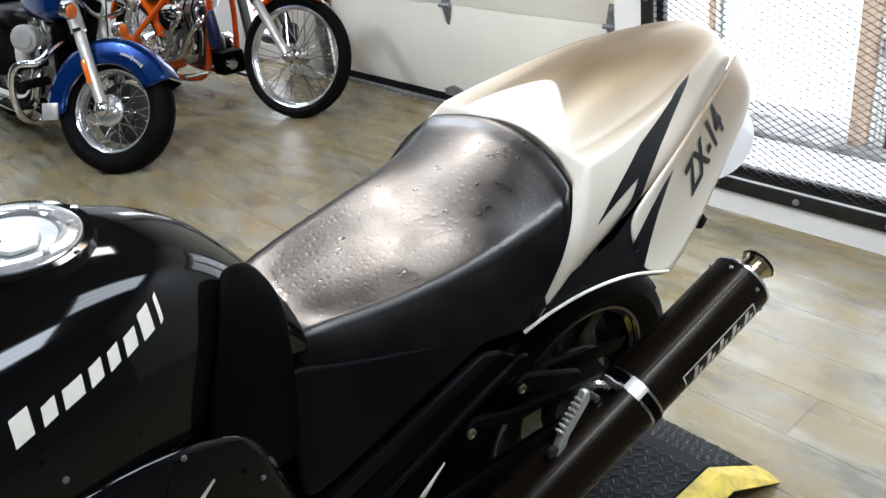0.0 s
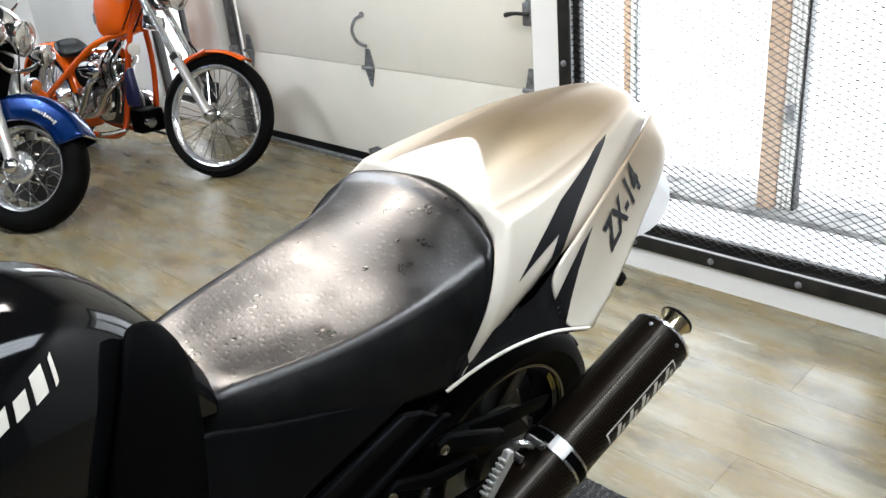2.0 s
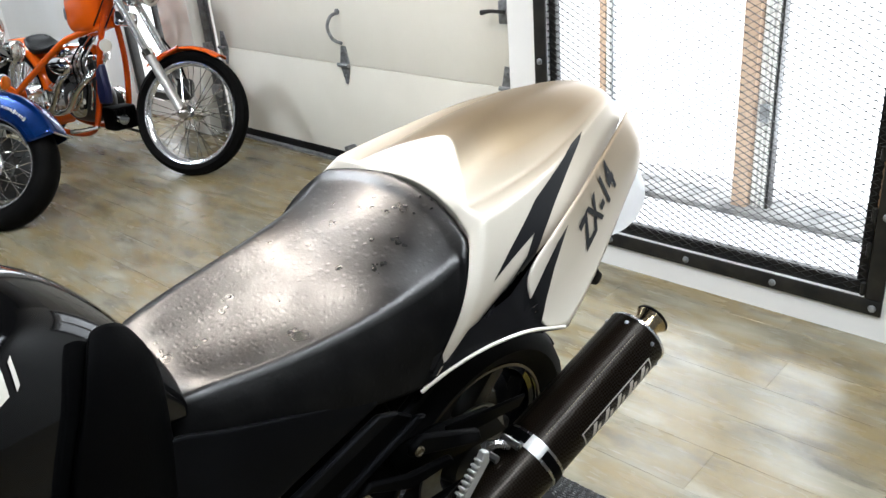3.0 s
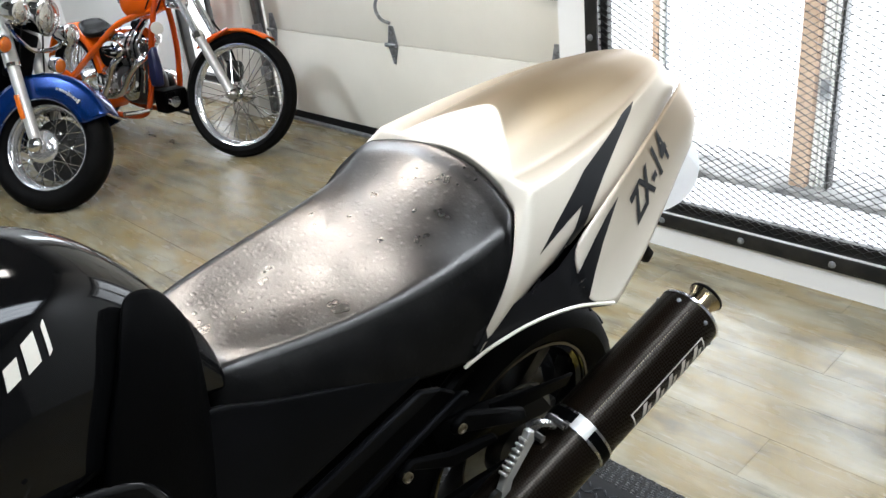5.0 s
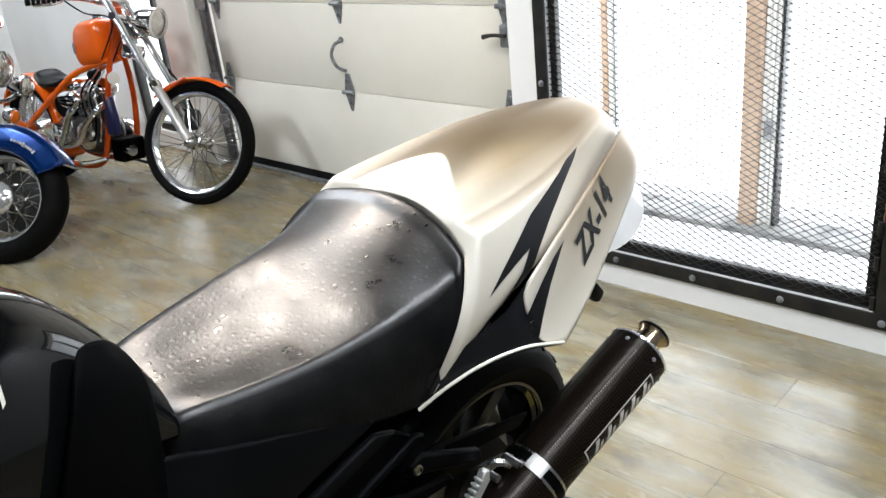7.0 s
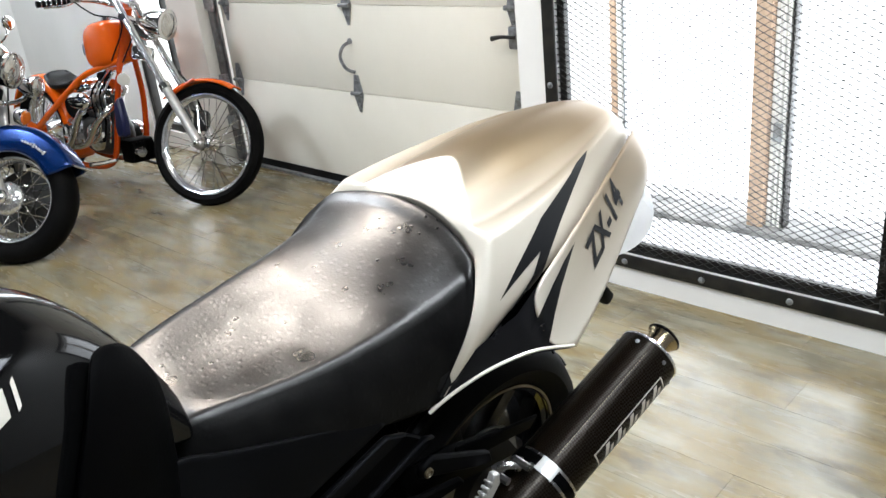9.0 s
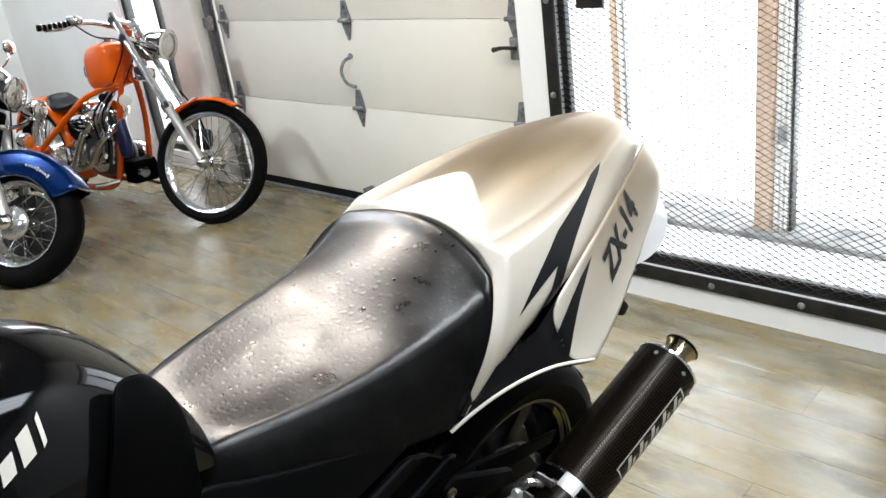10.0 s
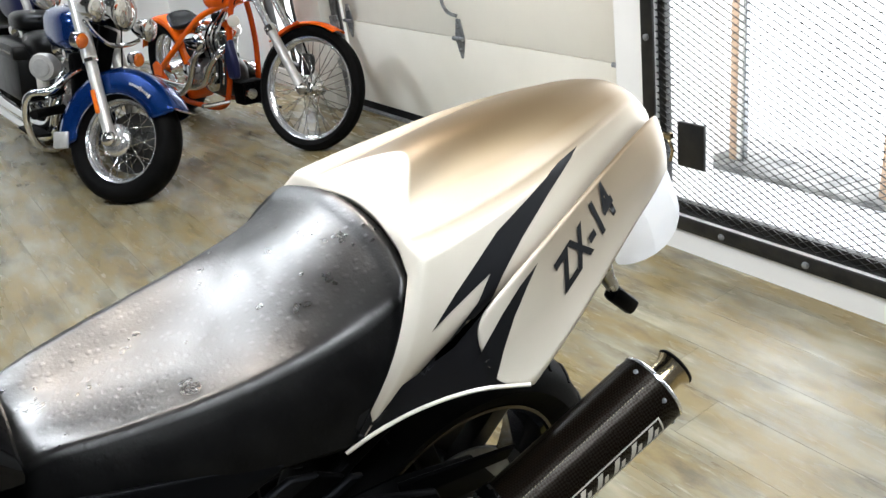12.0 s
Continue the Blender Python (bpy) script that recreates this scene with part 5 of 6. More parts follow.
    part("link_pipe", tube([(side * 0.16, 0.85, 0.27), (side * 0.185, 1.02, 0.33), tuple(P + ax * 0.01)], 0.030, 14), M["alloy"], sport)
    # maker plate on the can: framed slanted bars
    CT = BVHTree.FromPolygons([v.co.copy() for v in can.data.vertices], [p.vertices[:] for p in can.data.polygons])

    def on_can(outline, r=0.0606):
        """Lays (along, round) pairs on the can."""
        bm = bmesh.new()
        bm.faces.new([bm.verts.new((a, b, 0)) for a, b in outline])
        bmesh.ops.triangulate(bm, faces=bm.faces[:])
        for _ in range(4):
            long = [e for e in bm.edges if e.calc_length() > 0.012]
            if long:
                bmesh.ops.subdivide_edges(bm, edges=long, cuts=1)
                bmesh.ops.triangulate(bm, faces=bm.faces[:])
        for v in bm.verts:
            a, b = v.co.x, v.co.y / r + MARK
            v.co = FL @ Vector((r * math.cos(b), r * math.sin(b), a))
        return bm

    e = (FL.to_3x3().inverted() @ Vector((side * 0.93, 0.1, 0.13)))
    MARK = math.atan2(e.y, e.x)
    flip = 1 if (FL.to_3x3() @ Vector((math.cos(MARK + 0.3), math.sin(MARK + 0.3), 0))).z > (FL.to_3x3() @ Vector((math.cos(MARK), math.sin(MARK), 0))).z else -1
    a0, a1, h = length - 0.235, length - 0.04, 0.019
    for o in ([(a0, h), (a1, h), (a1, h - 0.003), (a0, h - 0.003)], [(a0, -h), (a1, -h), (a1, -h + 0.003), (a0, -h + 0.003)], [(a0, -h), (a0 + 0.003, -h), (a0 + 0.003, h), (a0, h)], [(a1, -h), (a1 - 0.003, -h), (a1 - 0.003, h), (a1, h)]):
        part("plate_border", on_can([(a, b * flip) for a, b in o]), M["cream"], can)
    for k in range(5):
        a = a0 + 0.018 + k * 0.035
        part("plate_mark", on_can([(x, b * flip) for x, b in ((a, -0.013), (a + 0.010, -0.013), (a + 0.022, 0.013), (a + 0.012, 0.013))]), M["cream"], can)
        part("plate_mark", on_can([(x, b * flip) for x, b in ((a + 0.016, -0.013), (a + 0.024, -0.013), (a + 0.029, 0.002), (a + 0.021, 0.002))]), M["cream"], can)
    part("clamp_plate", on_can([(x, b * flip) for x, b in ((0.327, 0.052), (0.355, 0.052), (0.355, 0.088), (0.327, 0.088))], 0.0634), M["slider"], clamp, "plain steel clamp end")
    bm = bmesh.new()
    for k in range(44):
        a = 0.37 + k * 0.0061
        if a < length - 0.03:
            absorb(bm, on_can([(x, b * flip) for x, b in ((a, 0.0665), (a + 0.0036, 0.0672), (a + 0.0036, 0.0684), (a, 0.0677))], 0.0599))
    seam = part("weave_seam", bm, M["bronze"], can, "fine tan weave seam")
    seam["kind"] = "stuff"

# ---- cruisers ----


def spoked_wheel(parent, centre, axis, radius, width, rim_r, spokes, disc=True, white=False, drum=0.05):
    """Chrome rim with crossed wire spokes and a round-shouldered tyre."""
    m = turned(centre, axis)
    w = width / 2
    rim = part("wheel", lathe([(rim_r - 0.004, -w * 0.55), (rim_r + 0.014, -w * 0.66), (rim_r + 0.014, -w * 0.56), (rim_r - 0.006, -w * 0.42), (rim_r - 0.02, -w * 0.1), (rim_r - 0.02, w * 0.1), (rim_r - 0.006, w * 0.42), (rim_r + 0.014, w * 0.56), (rim_r + 0.014, w * 0.66), (rim_r - 0.004, w * 0.55)], 64, m, closed=True), M["rim"], parent, "chrome spoked wheel rim")
    prof = [(rim_r + 0.006, -w * 0.62), (rim_r + 0.02, -w * 0.86), ((rim_r + radius) / 2, -w), (radius - 0.03, -w * 0.9), (radius - 0.008, -w * 0.6), (radius, 0), (radius - 0.008, w * 0.6), (radius - 0.03, w * 0.9), ((rim_r + radius) / 2, w), (rim_r + 0.02, w * 0.86), (rim_r + 0.006, w * 0.62)]
    part("tyre", lathe(prof, 72, m, caps=False), M["rubber"], rim, "black tyre")
    part("hub", lathe([(drum * 0.5, -w * 1.2), (drum, -w * 1.0), (drum * 0.72, -w * 0.5), (drum * 0.72, w * 0.5), (drum, w * 1.0), (drum * 0.5, w * 1.2)], 32, m), M["chrome"], rim)
    for k in range(spokes):
        a = 2 * math.pi * k / spokes
        sg = 1 if k % 2 else -1
        tw = 0.55 if (k // 2) % 2 else -0.55
        p = m @ Vector((drum * math.cos(a + tw), drum * math.sin(a + tw), sg * w * 0.75))
        q = m @ Vector(((rim_r - 0.018) * math.cos(a), (rim_r - 0.018) * math.sin(a), sg * w * 0.08))
        part("spoke", rod(p, q, 0.0022, seg=5), M["chrome"], rim)
    if disc:
        part("brake_disc", lathe([(0.075, w * 0.98), (0.145, w * 0.98), (0.145, w * 0.98 + 0.005), (0.075, w * 0.98 + 0.005)], 40, m, closed=True), M["alloy"], rim)
    return rim


def fender(parent, centre, axis, r, width, a0, a1, mat, label, drop=0.03, steps=18):
    """A curved mudguard round the axle, from angle a0 to a1 (degrees from straight ahead, upwards)."""
    ax = Vector(axis).normalized()
    up = Vector((0, 0, 1))
    ahead = ax.cross(up) * (1 if ax.cross(up).x > 0 else -1)
    rows = []
    for i in range(steps + 1):
        a = radians(a0 + (a1 - a0) * i / steps)
        d = ahead * math.cos(a) + up * math.sin(a)
        row = []
        for f in (-1, -0.92, -0.6, 0, 0.6, 0.92, 1):
            dip = drop if abs(f) == 1 else (0.010 if abs(f) > 0.9 else (0.003 if abs(f) > 0.5 else 0))
            row.append(tuple(Vector(centre) + d * (r - dip) + ax * (f * width / 2)))
        rows.append(row)
    ob = skin("fender", rows, mat, parent, label, mirror=False, thick=0.005, sub=1)
    return ob


def egg(centre, size, seg=24, rings=14, square=1.0, m=None):
    """A rounded body; square below 1 flattens its sides."""
    own = bmesh.new()
    bmesh.ops.create_uvsphere(own, u_segments=seg, v_segments=rings, radius=1)
    for v in own.verts:
        v.co = Vector([math.copysign(abs(c) ** square, c) * s for c, s in zip(v.co, size)])
    own.transform(Matrix.Translation(centre))
    if m is not None:
        own.transform(m)
    return own


def round_lamp(parent, centre, ahead, r, depth, name="headlamp", label="chrome headlamp with a clear lens"):
    m = turned(centre, ahead)
    shell = part(name, lathe([(0.01, -depth), (r * 0.55, -depth * 0.92), (r * 0.9, -depth * 0.5), (r, -0.01), (r * 1.05, 0.0), (r * 1.05, 0.012), (r * 0.95, 0.014)], 36, m), M["chrome"], parent, label)
    part("lens", lathe([(r * 0.95, 0.008), (r * 0.7, 0.02), (r * 0.3, 0.027), (0.001, 0.028)], 32, m), M["lens"], shell, "clear glass lens")
    return shell


def vtwin(parent, c, s=1.0, case_mat="alloy"):
    """A chrome V-twin engine with finned cylinders, centred over the crankcase at c."""
    c = Vector(c)
    case = part("crankcase", egg(c, (0.20 * s, 0.11 * s, 0.13 * s), square=0.7), M[case_mat], parent, "engine case")
    part("timing_cover", lathe([(0.01, 0.02), (0.05 * s, 0.02), (0.085 * s, 0.008), (0.088 * s, -0.02)], 28, turned(c + Vector((0.03, -0.115 * s, 0)), (0, -1, 0))), M["chrome"], case)
    for ang in (24, -24):
        d = Vector((math.sin(radians(ang)), 0, math.cos(radians(ang))))
        m = turned(c + d * 0.09 * s, d)
        prof = []
        for k in range(11):
            z = 0.02 + k * 0.017
            prof += [(0.072 * s, z), (0.072 * s, z + 0.006), (0.058 * s, z + 0.007), (0.058 * s, z + 0.015)]
        cyl = part("cylinder", lathe(prof, 28, m), M["alloy"], parent, "finned alloy cylinder")
        part("rocker_cover", egg((0, 0, 0.235 * s), (0.085 * s, 0.075 * s, 0.045 * s), square=0.75, m=m), M["chrome"], cyl)
        part("pushrod_tube", rod(m @ Vector((0.0, 0.07 * s, 0.0)), m @ Vector((0, 0.07 * s, 0.2)), 0.009, seg=8), M["chrome"], cyl)
        part("pushrod_tube", rod(m @ Vector((0.03, 0.072 * s, 0.0)), m @ Vector((0.03, 0.072 * s, 0.2)), 0.009, seg=8), M["chrome"], cyl)
    gb = part("gearbox", egg(c + Vector((-0.30 * s, 0, 0.0)), (0.14 * s, 0.10 * s, 0.10 * s), square=0.65), M["alloy"], parent, "polished gearbox case")
    part("gear_cover", lathe([(0.01, 0.012), (0.06 * s, 0.010), (0.07 * s, -0.01)], 24, turned(c + Vector((-0.30 * s, -0.10 * s, 0)), (0, -1, 0))), M["chrome"], gb)
    return case


def steered(parent, parts, hub, turn, rake):
    """Turns the front end about its raked steering axis."""
    axis = Vector((-math.sin(radians(rake)), 0, math.cos(radians(rake))))
    m = Matrix.Translation(hub) @ Matrix.Rotation(radians(turn), 4, axis) @ Matrix.Translation(-Vector(hub))
    for ob in parts:
        ob.matrix_basis = m @ ob.matrix_basis


def bolt(at, way, r, h, parent, mat="chrome"):
    return part("bolt", lathe([(r, 0), (r, h), (r * 0.6, h * 1.3), (0.0005, h * 1.3)], 10, turned(at, way)), M[mat], parent)


L, FW, UP = Vector((0, 1, 0)), Vector((1, 0, 0)), Vector((0, 0, 1))

# orange chopper
CH = pose(-3.227, 2.971, 0.0, -5.2, 0, 7.4)
chop = thing("orange_chopper", "orange rigid-frame chopper with a chrome engine and long raked fork", "motorcycle", CH, group="parked cruisers")
HUB = Vector((0, 0, 0.334))
NECK = HUB + Vector((-0.568, 0, 0.77))
spoked_wheel(chop, HUB, L, 0.352, 0.098, 0.284, 40, disc=False, drum=0.042)
for sg in (1, -1):
    A, B = HUB + L * 0.096 * sg, NECK + L * 0.096 * sg
    leg = part("fork_leg", rod(A.lerp(B, 0.0), A.lerp(B, 0.40), 0.027, 0.028, 18), M["slider"], chop, "polished fork slider")
    part("fork_tube", rod(A.lerp(B, 0.40), A.lerp(B, 1.08), 0.0215, seg=18), M["rim"], leg, "chrome fork tube")
    part("fork_collar", rod(A.lerp(B, 0.385), A.lerp(B, 0.425), 0.034, seg=20), M["chrome"], leg)
    part("axle_clamp", egg(A, (0.034, 0.028, 0.034)), M["alloy"], leg)
    bolt(A - L * -0.028 * sg, L * sg, 0.012, 0.012, leg)
for f in (0.90, 1.03):
    c = HUB.lerp(NECK, f)
    part("fork_yoke", tube([c + L * 0.12, c + Vector((-0.02, 0, 0)), c - L * 0.12], 0.024, 8, 3), M["chrome"], chop)
fender(chop, HUB, L, 0.378, 0.12, 62, 138, M["orange"], "short orange front mudguard", 0.022)
for sg in (1, -1):
    part("fender_strut", tube([HUB + Vector((-0.06, 0.07 * sg, 0.362)), HUB + Vector((-0.17, 0.085 * sg, 0.29)), HUB + Vector((-0.20, 0.09 * sg, 0.25))], 0.010, 8), M["orange_dark"], chop)
lamp = round_lamp(chop, HUB + Vector((-0.315, 0.02, 0.675)), FW + Vector((0, 0, -0.12)), 0.086, 0.16)
part("lamp_bracket", tube([HUB + Vector((-0.50, 0, 0.66)), HUB + Vector((-0.44, 0, 0.60)), HUB + Vector((-0.38, 0, 0.60))], 0.018, 8), M["chrome"], chop)
part("cable_cover", box((-0.50, -0.05, 0.80), (-0.40, 0.05, 0.88), 0.015), M["chrome"], chop)
for sg in (1, -1):
    part("riser", rod(NECK + L * 0.05 * sg, NECK + L * 0.05 * sg + Vector((-0.10, 0, 0.005)), 0.014, seg=10), M["chrome"], chop)
hb = NECK + Vector((-0.10, 0, 0.005))
bar = part("handlebar", tube([hb - L * 0.36 + Vector((-0.12, 0, -0.055)), hb - L * 0.26 + Vector((-0.05, 0, -0.02)), hb - L * 0.13, hb + L * 0.13, hb + L * 0.26 + Vector((-0.05, 0, -0.02)), hb + L * 0.36 + Vector((-0.12, 0, -0.055))], 0.0135, 10), M["chrome"], chop, "chrome handlebar")
for sg in (1, -1):
    p, q = hb + L * 0.28 * sg + Vector((-0.065, 0, -0.027)), hb + L * 0.42 * sg + Vector((-0.165, 0, -0.075))
    grip = part("grip", rod(p, q, 0.018, seg=14), M["rubber"], bar, "black and chrome ribbed grip")
    for k in range(6):
        part("grip_ring", lathe([(0.0185, -0.003), (0.0205, 0), (0.0185, 0.003)], 16, turned(p.lerp(q, 0.12 + 0.15 * k), q - p)), M["chrome"], grip)
    part("lever", tube([p + Vector((0.02, 0, -0.01)), p.lerp(q, 0.5) + Vector((0.06, 0, -0.02)), q + Vector((0.05, 0, -0.02))], 0.0065, 6), M["chrome"], bar)
    part("master_cylinder", egg(p - L * 0.02 * sg + Vector((0.01, 0, 0.02)), (0.045, 0.035, 0.025), square=0.6), M["alloy"], bar)
    part("cable", tube([p + Vector((0.02, 0, 0)), p - L * 0.08 * sg + Vector((0.10, 0, -0.06)), NECK + L * 0.07 * sg + Vector((0.02, 0, -0.10)), NECK + L * 0.05 * sg + Vector((-0.06, 0, -0.32))], 0.0045, 6), M["rubber"], bar)
caliper = part("brake_caliper", egg(HUB + Vector((-0.085, 0.062, 0.135)), (0.050, 0.028, 0.062), square=0.6), M["blacksteel"], chop, "dark brake caliper")
part("caliper_arm", rod(HUB + Vector((-0.16, 0.085, 0.20)), HUB + Vector((-0.085, 0.065, 0.14)), 0.014, seg=8), M["blacksteel"], caliper)
part("brake_hose", tube([HUB + Vector((-0.09, 0.07, 0.19)), HUB + Vector((-0.17, 0.09, 0.31)), HUB + Vector((-0.28, 0.10, 0.42))], 0.006, 6), M["rubber"], caliper)
steered(chop, list(chop.children), HUB, 24.5, 36.4)
# tank, frame, seat, rear wheel
bm = egg((-0.845, 0, 0.885), (0.165, 0.10, 0.140), 36, 22, 0.62)
for v in bm.verts:
    k = (v.co.x + 0.845) / 0.155
    v.co.y *= 1.0 + 0.10 * k
    v.co.z += 0.022 * k
part("fuel_tank", bm, M["orange"], chop, "gloss orange fuel tank")
part("tank_cap", lathe([(0.03, 0), (0.03, 0.018), (0.02, 0.024), (0.001, 0.025)], 20, turned((-0.80, 0, 1.03), (0, 0, 1))), M["chrome"], chop)
part("tank_badge", lathe([(0.028, 0), (0.026, 0.004), (0.001, 0.005)], 20, turned((-0.955, -0.088, 0.86), (-0.3, -1, 0)) @ Matrix.Diagonal((0.7, 1.3, 1, 1))), M["steel"], chop, "dark oval tank badge")
part("neck", rod((-0.66, 0, 0.86), (-0.58, 0, 1.10), 0.034, seg=16), M["orange_dark"], chop, "orange steering neck")
for sg in (1, -1):
    part("frame_tube", tube([(-0.64, 0.02 * sg, 0.90), (-0.67, 0.07 * sg, 0.70), (-0.70, 0.095 * sg, 0.50), (-0.77, 0.11 * sg, 0.24), (-0.86, 0.12 * sg, 0.15), (-1.1, 0.12 * sg, 0.125), (-1.42, 0.13 * sg, 0.15), (-1.65, 0.14 * sg, 0.31)], 0.0185, 10), M["orange_dark"], chop, "orange lower frame tube")
    part("frame_tube", tube([(-0.66, 0.03 * sg, 0.80), (-0.88, 0.06 * sg, 0.745), (-1.05, 0.085 * sg, 0.685), (-1.28, 0.115 * sg, 0.54), (-1.50, 0.135 * sg, 0.40), (-1.65, 0.14 * sg, 0.31)], 0.0195, 10), M["orange"], chop, "orange upper frame tube")
    part("axle_plate", plate([(-0.06, -0.04), (0.06, -0.04), (0.08, 0.03), (0.0, 0.06), (-0.06, 0.03)], 0.012 * sg, "y", 0.146 * sg, 0.002), M["orange"], chop).matrix_basis = Matrix.Translation((-1.65, 0, 0.32))
sd = part("seat", grid([[(0, 1.20, 0.640), (0.05, 1.20, 0.636), (0.07, 1.205, 0.62)], [(0, 1.28, 0.606), (0.075, 1.28, 0.61), (0.10, 1.29, 0.60)], [(0, 1.38, 0.602), (0.085, 1.38, 0.612), (0.11, 1.38, 0.60)], [(0, 1.46, 0.640), (0.08, 1.46, 0.645), (0.10, 1.455, 0.63)], [(0, 1.50, 0.690), (0.06, 1.495, 0.684), (0.075, 1.49, 0.665)]]), M["vinyl"], chop, "black scooped solo seat", sub=2)
sd.matrix_basis = Matrix.Rotation(radians(90), 4, "Z")
sd.modifiers.new("thick", "SOLIDIFY").thickness = 0.03
RH = Vector((-1.65, 0, 0.32))
spoked_wheel(chop, RH, L, 0.32, 0.17, 0.22, 40, drum=0.06)
fender(chop, RH, L, 0.362, 0.20, -32, 160, M["orange"], "orange rear mudguard", 0.05)
vtwin(chop, (-0.99, 0, 0.32), case_mat="blacksteel")
# two black fillers stand in for the shade inside the engine
part("battery_box", box((-1.15, 0.055, 0.22), (-0.93, 0.105, 0.46), 0.02), M["plastic"], chop, "black filler added behind the cylinders as their dark interior")
part("engine_mount", plate([(-0.90, 0.22), (-0.80, 0.24), (-0.76, 0.42), (-0.80, 0.60), (-0.86, 0.58), (-0.84, 0.40)], 0.02, "y", -0.06, 0.004), M["blacksteel"], chop, "black plate added to darken the engine interior")
part("primary_cover", egg((-1.10, 0.16, 0.30), (0.26, 0.045, 0.10), square=0.7), M["chrome"], chop, "chrome primary cover")
ac = part("air_cleaner", egg((-0.93, -0.195, 0.565), (0.105, 0.045, 0.052), 32, 16, 0.9), M["chrome"], chop, "ribbed chrome teardrop air cleaner")
for k in (-1, 0, 1):
    part("rib", tube([(-1.03, -0.215, 0.565 + 0.004 * k), (-0.95, -0.240, 0.565 + 0.020 * k), (-0.86, -0.230, 0.565 + 0.030 * k)], 0.006, 6), M["plastic"], ac)
for k, (y, dx) in enumerate(((-0.19, 0.0), (-0.16, 0.12))):
    part("exhaust_pipe", tube([(-0.93 + dx * 1.6, -0.09, 0.53), (-0.96 + dx * 1.7, y + 0.01, 0.49), (-1.03 + dx * 1.3, y, 0.40), (-1.12 + dx, y - 0.01, 0.28), (-1.30, y - 0.02, 0.20 + 0.05 * k), (-1.75, y - 0.02, 0.22 + 0.05 * k)], 0.021, 12), M["chrome"], chop, "chrome exhaust pipe")
part("oil_tank", lathe([(0.01, -0.10), (0.075, -0.10), (0.085, -0.08), (0.085, 0.08), (0.075, 0.10), (0.01, 0.10)], 28, turned((-1.20, 0, 0.50), (0, 1, 0))), M["grey"], chop, "dark round oil tank")
rg = part("regulator", box((-0.76, -0.085, 0.17), (-0.645, 0.085, 0.315), 0.015), M["plastic"], chop, "black finned regulator box")
for k in range(6):
    part("fin", box((-0.65, -0.075 + k * 0.028, 0.185), (-0.632, -0.067 + k * 0.028, 0.30), 0.003), M["plastic"], rg)
part("oil_filter", rod((-0.72, -0.04, 0.245), (-0.60, -0.04, 0.245), 0.034, seg=18), M["chrome"], chop, "chrome oil filter")
part("engine_guard", plate([(-0.64, 0.355), (-0.56, 0.36), (-0.55, 0.46), (-0.58, 0.60), (-0.63, 0.56), (-0.65, 0.42)], 0.05, "y", -0.165, 0.012), M["navy"], chop, "dark blue engine guard")
part("horn", lathe([(0.01, -0.03), (0.028, -0.02), (0.037, 0.0), (0.034, 0.008), (0.001, 0.012)], 20, turned((-0.545, -0.12, 0.70), (0.75, -0.6, 0.1))), M["cream"], chop, "pale round horn cover")
part("horn_arm", tube([(-0.66, -0.03, 0.70), (-0.56, -0.11, 0.70)], 0.008, 6, 2), M["chrome"], chop)
part("coil", egg((-0.82, -0.07, 0.70), (0.055, 0.03, 0.03), square=0.7), M["plastic"], chop)
part("intake", egg((-0.93, -0.10, 0.57), (0.05, 0.08, 0.05), square=0.7), M["alloy"], chop)
for k in range(4):
    part("hose", tube([(-0.70 - 0.03 * k, -0.07, 0.74), (-0.76 - 0.03 * k, -0.13 - 0.01 * k, 0.60), (-0.74 - 0.05 * k, -0.13, 0.44), (-0.80 - 0.06 * k, -0.12, 0.30)], 0.006, 6), M["rubber" if k % 2 else "chrome"], chop)
part("forward_control", tube([(-0.74, -0.13, 0.20), (-0.74, -0.24, 0.20), (-0.73, -0.32, 0.21)], 0.014, 8), M["chrome"], chop)
part("side_stand", tube([(-0.95, 0.13, 0.14), (-0.92, 0.25, 0.08), (-0.90, 0.33, 0.045)], 0.011, 8), M["blacksteel"], chop)

# blue touring cruiser
BL = pose(-3.452, 1.913, 0.0, -12.6, 0, 2.3)
blue = thing("blue_cruiser", "metallic blue cruiser with chrome engine guard and twin passing lamps", "motorcycle", BL, group="parked cruisers")
HUB = Vector((0, 0, 0.299))
NECK = HUB + Vector((-0.387, 0, 0.67))
spoked_wheel(blue, HUB, L, 0.33, 0.150, 0.217, 40, disc=False, drum=0.075)
part("brake_disc", lathe([(0.05, 0.055), (0.165, 0.055), (0.165, 0.061), (0.05, 0.061)], 48, turned(HUB, L), closed=True), M["blacksteel"], blue, "dark brake disc")
part("hub_cover", egg(HUB - L * 0.075, (0.088, 0.032, 0.088), 28, 14), M["rim"], blue, "round chrome hub cover")
fender(blue, HUB, L, 0.390, 0.19, 35, 195, M["blue"], "deep valanced blue front mudguard", 0.150)
part("fender_tip", tube([HUB + Vector((0.322, f, 0.222)) for f in (-0.086, 0, 0.086)], 0.006, 8, 3), M["chrome"], blue, "chrome mudguard trim")
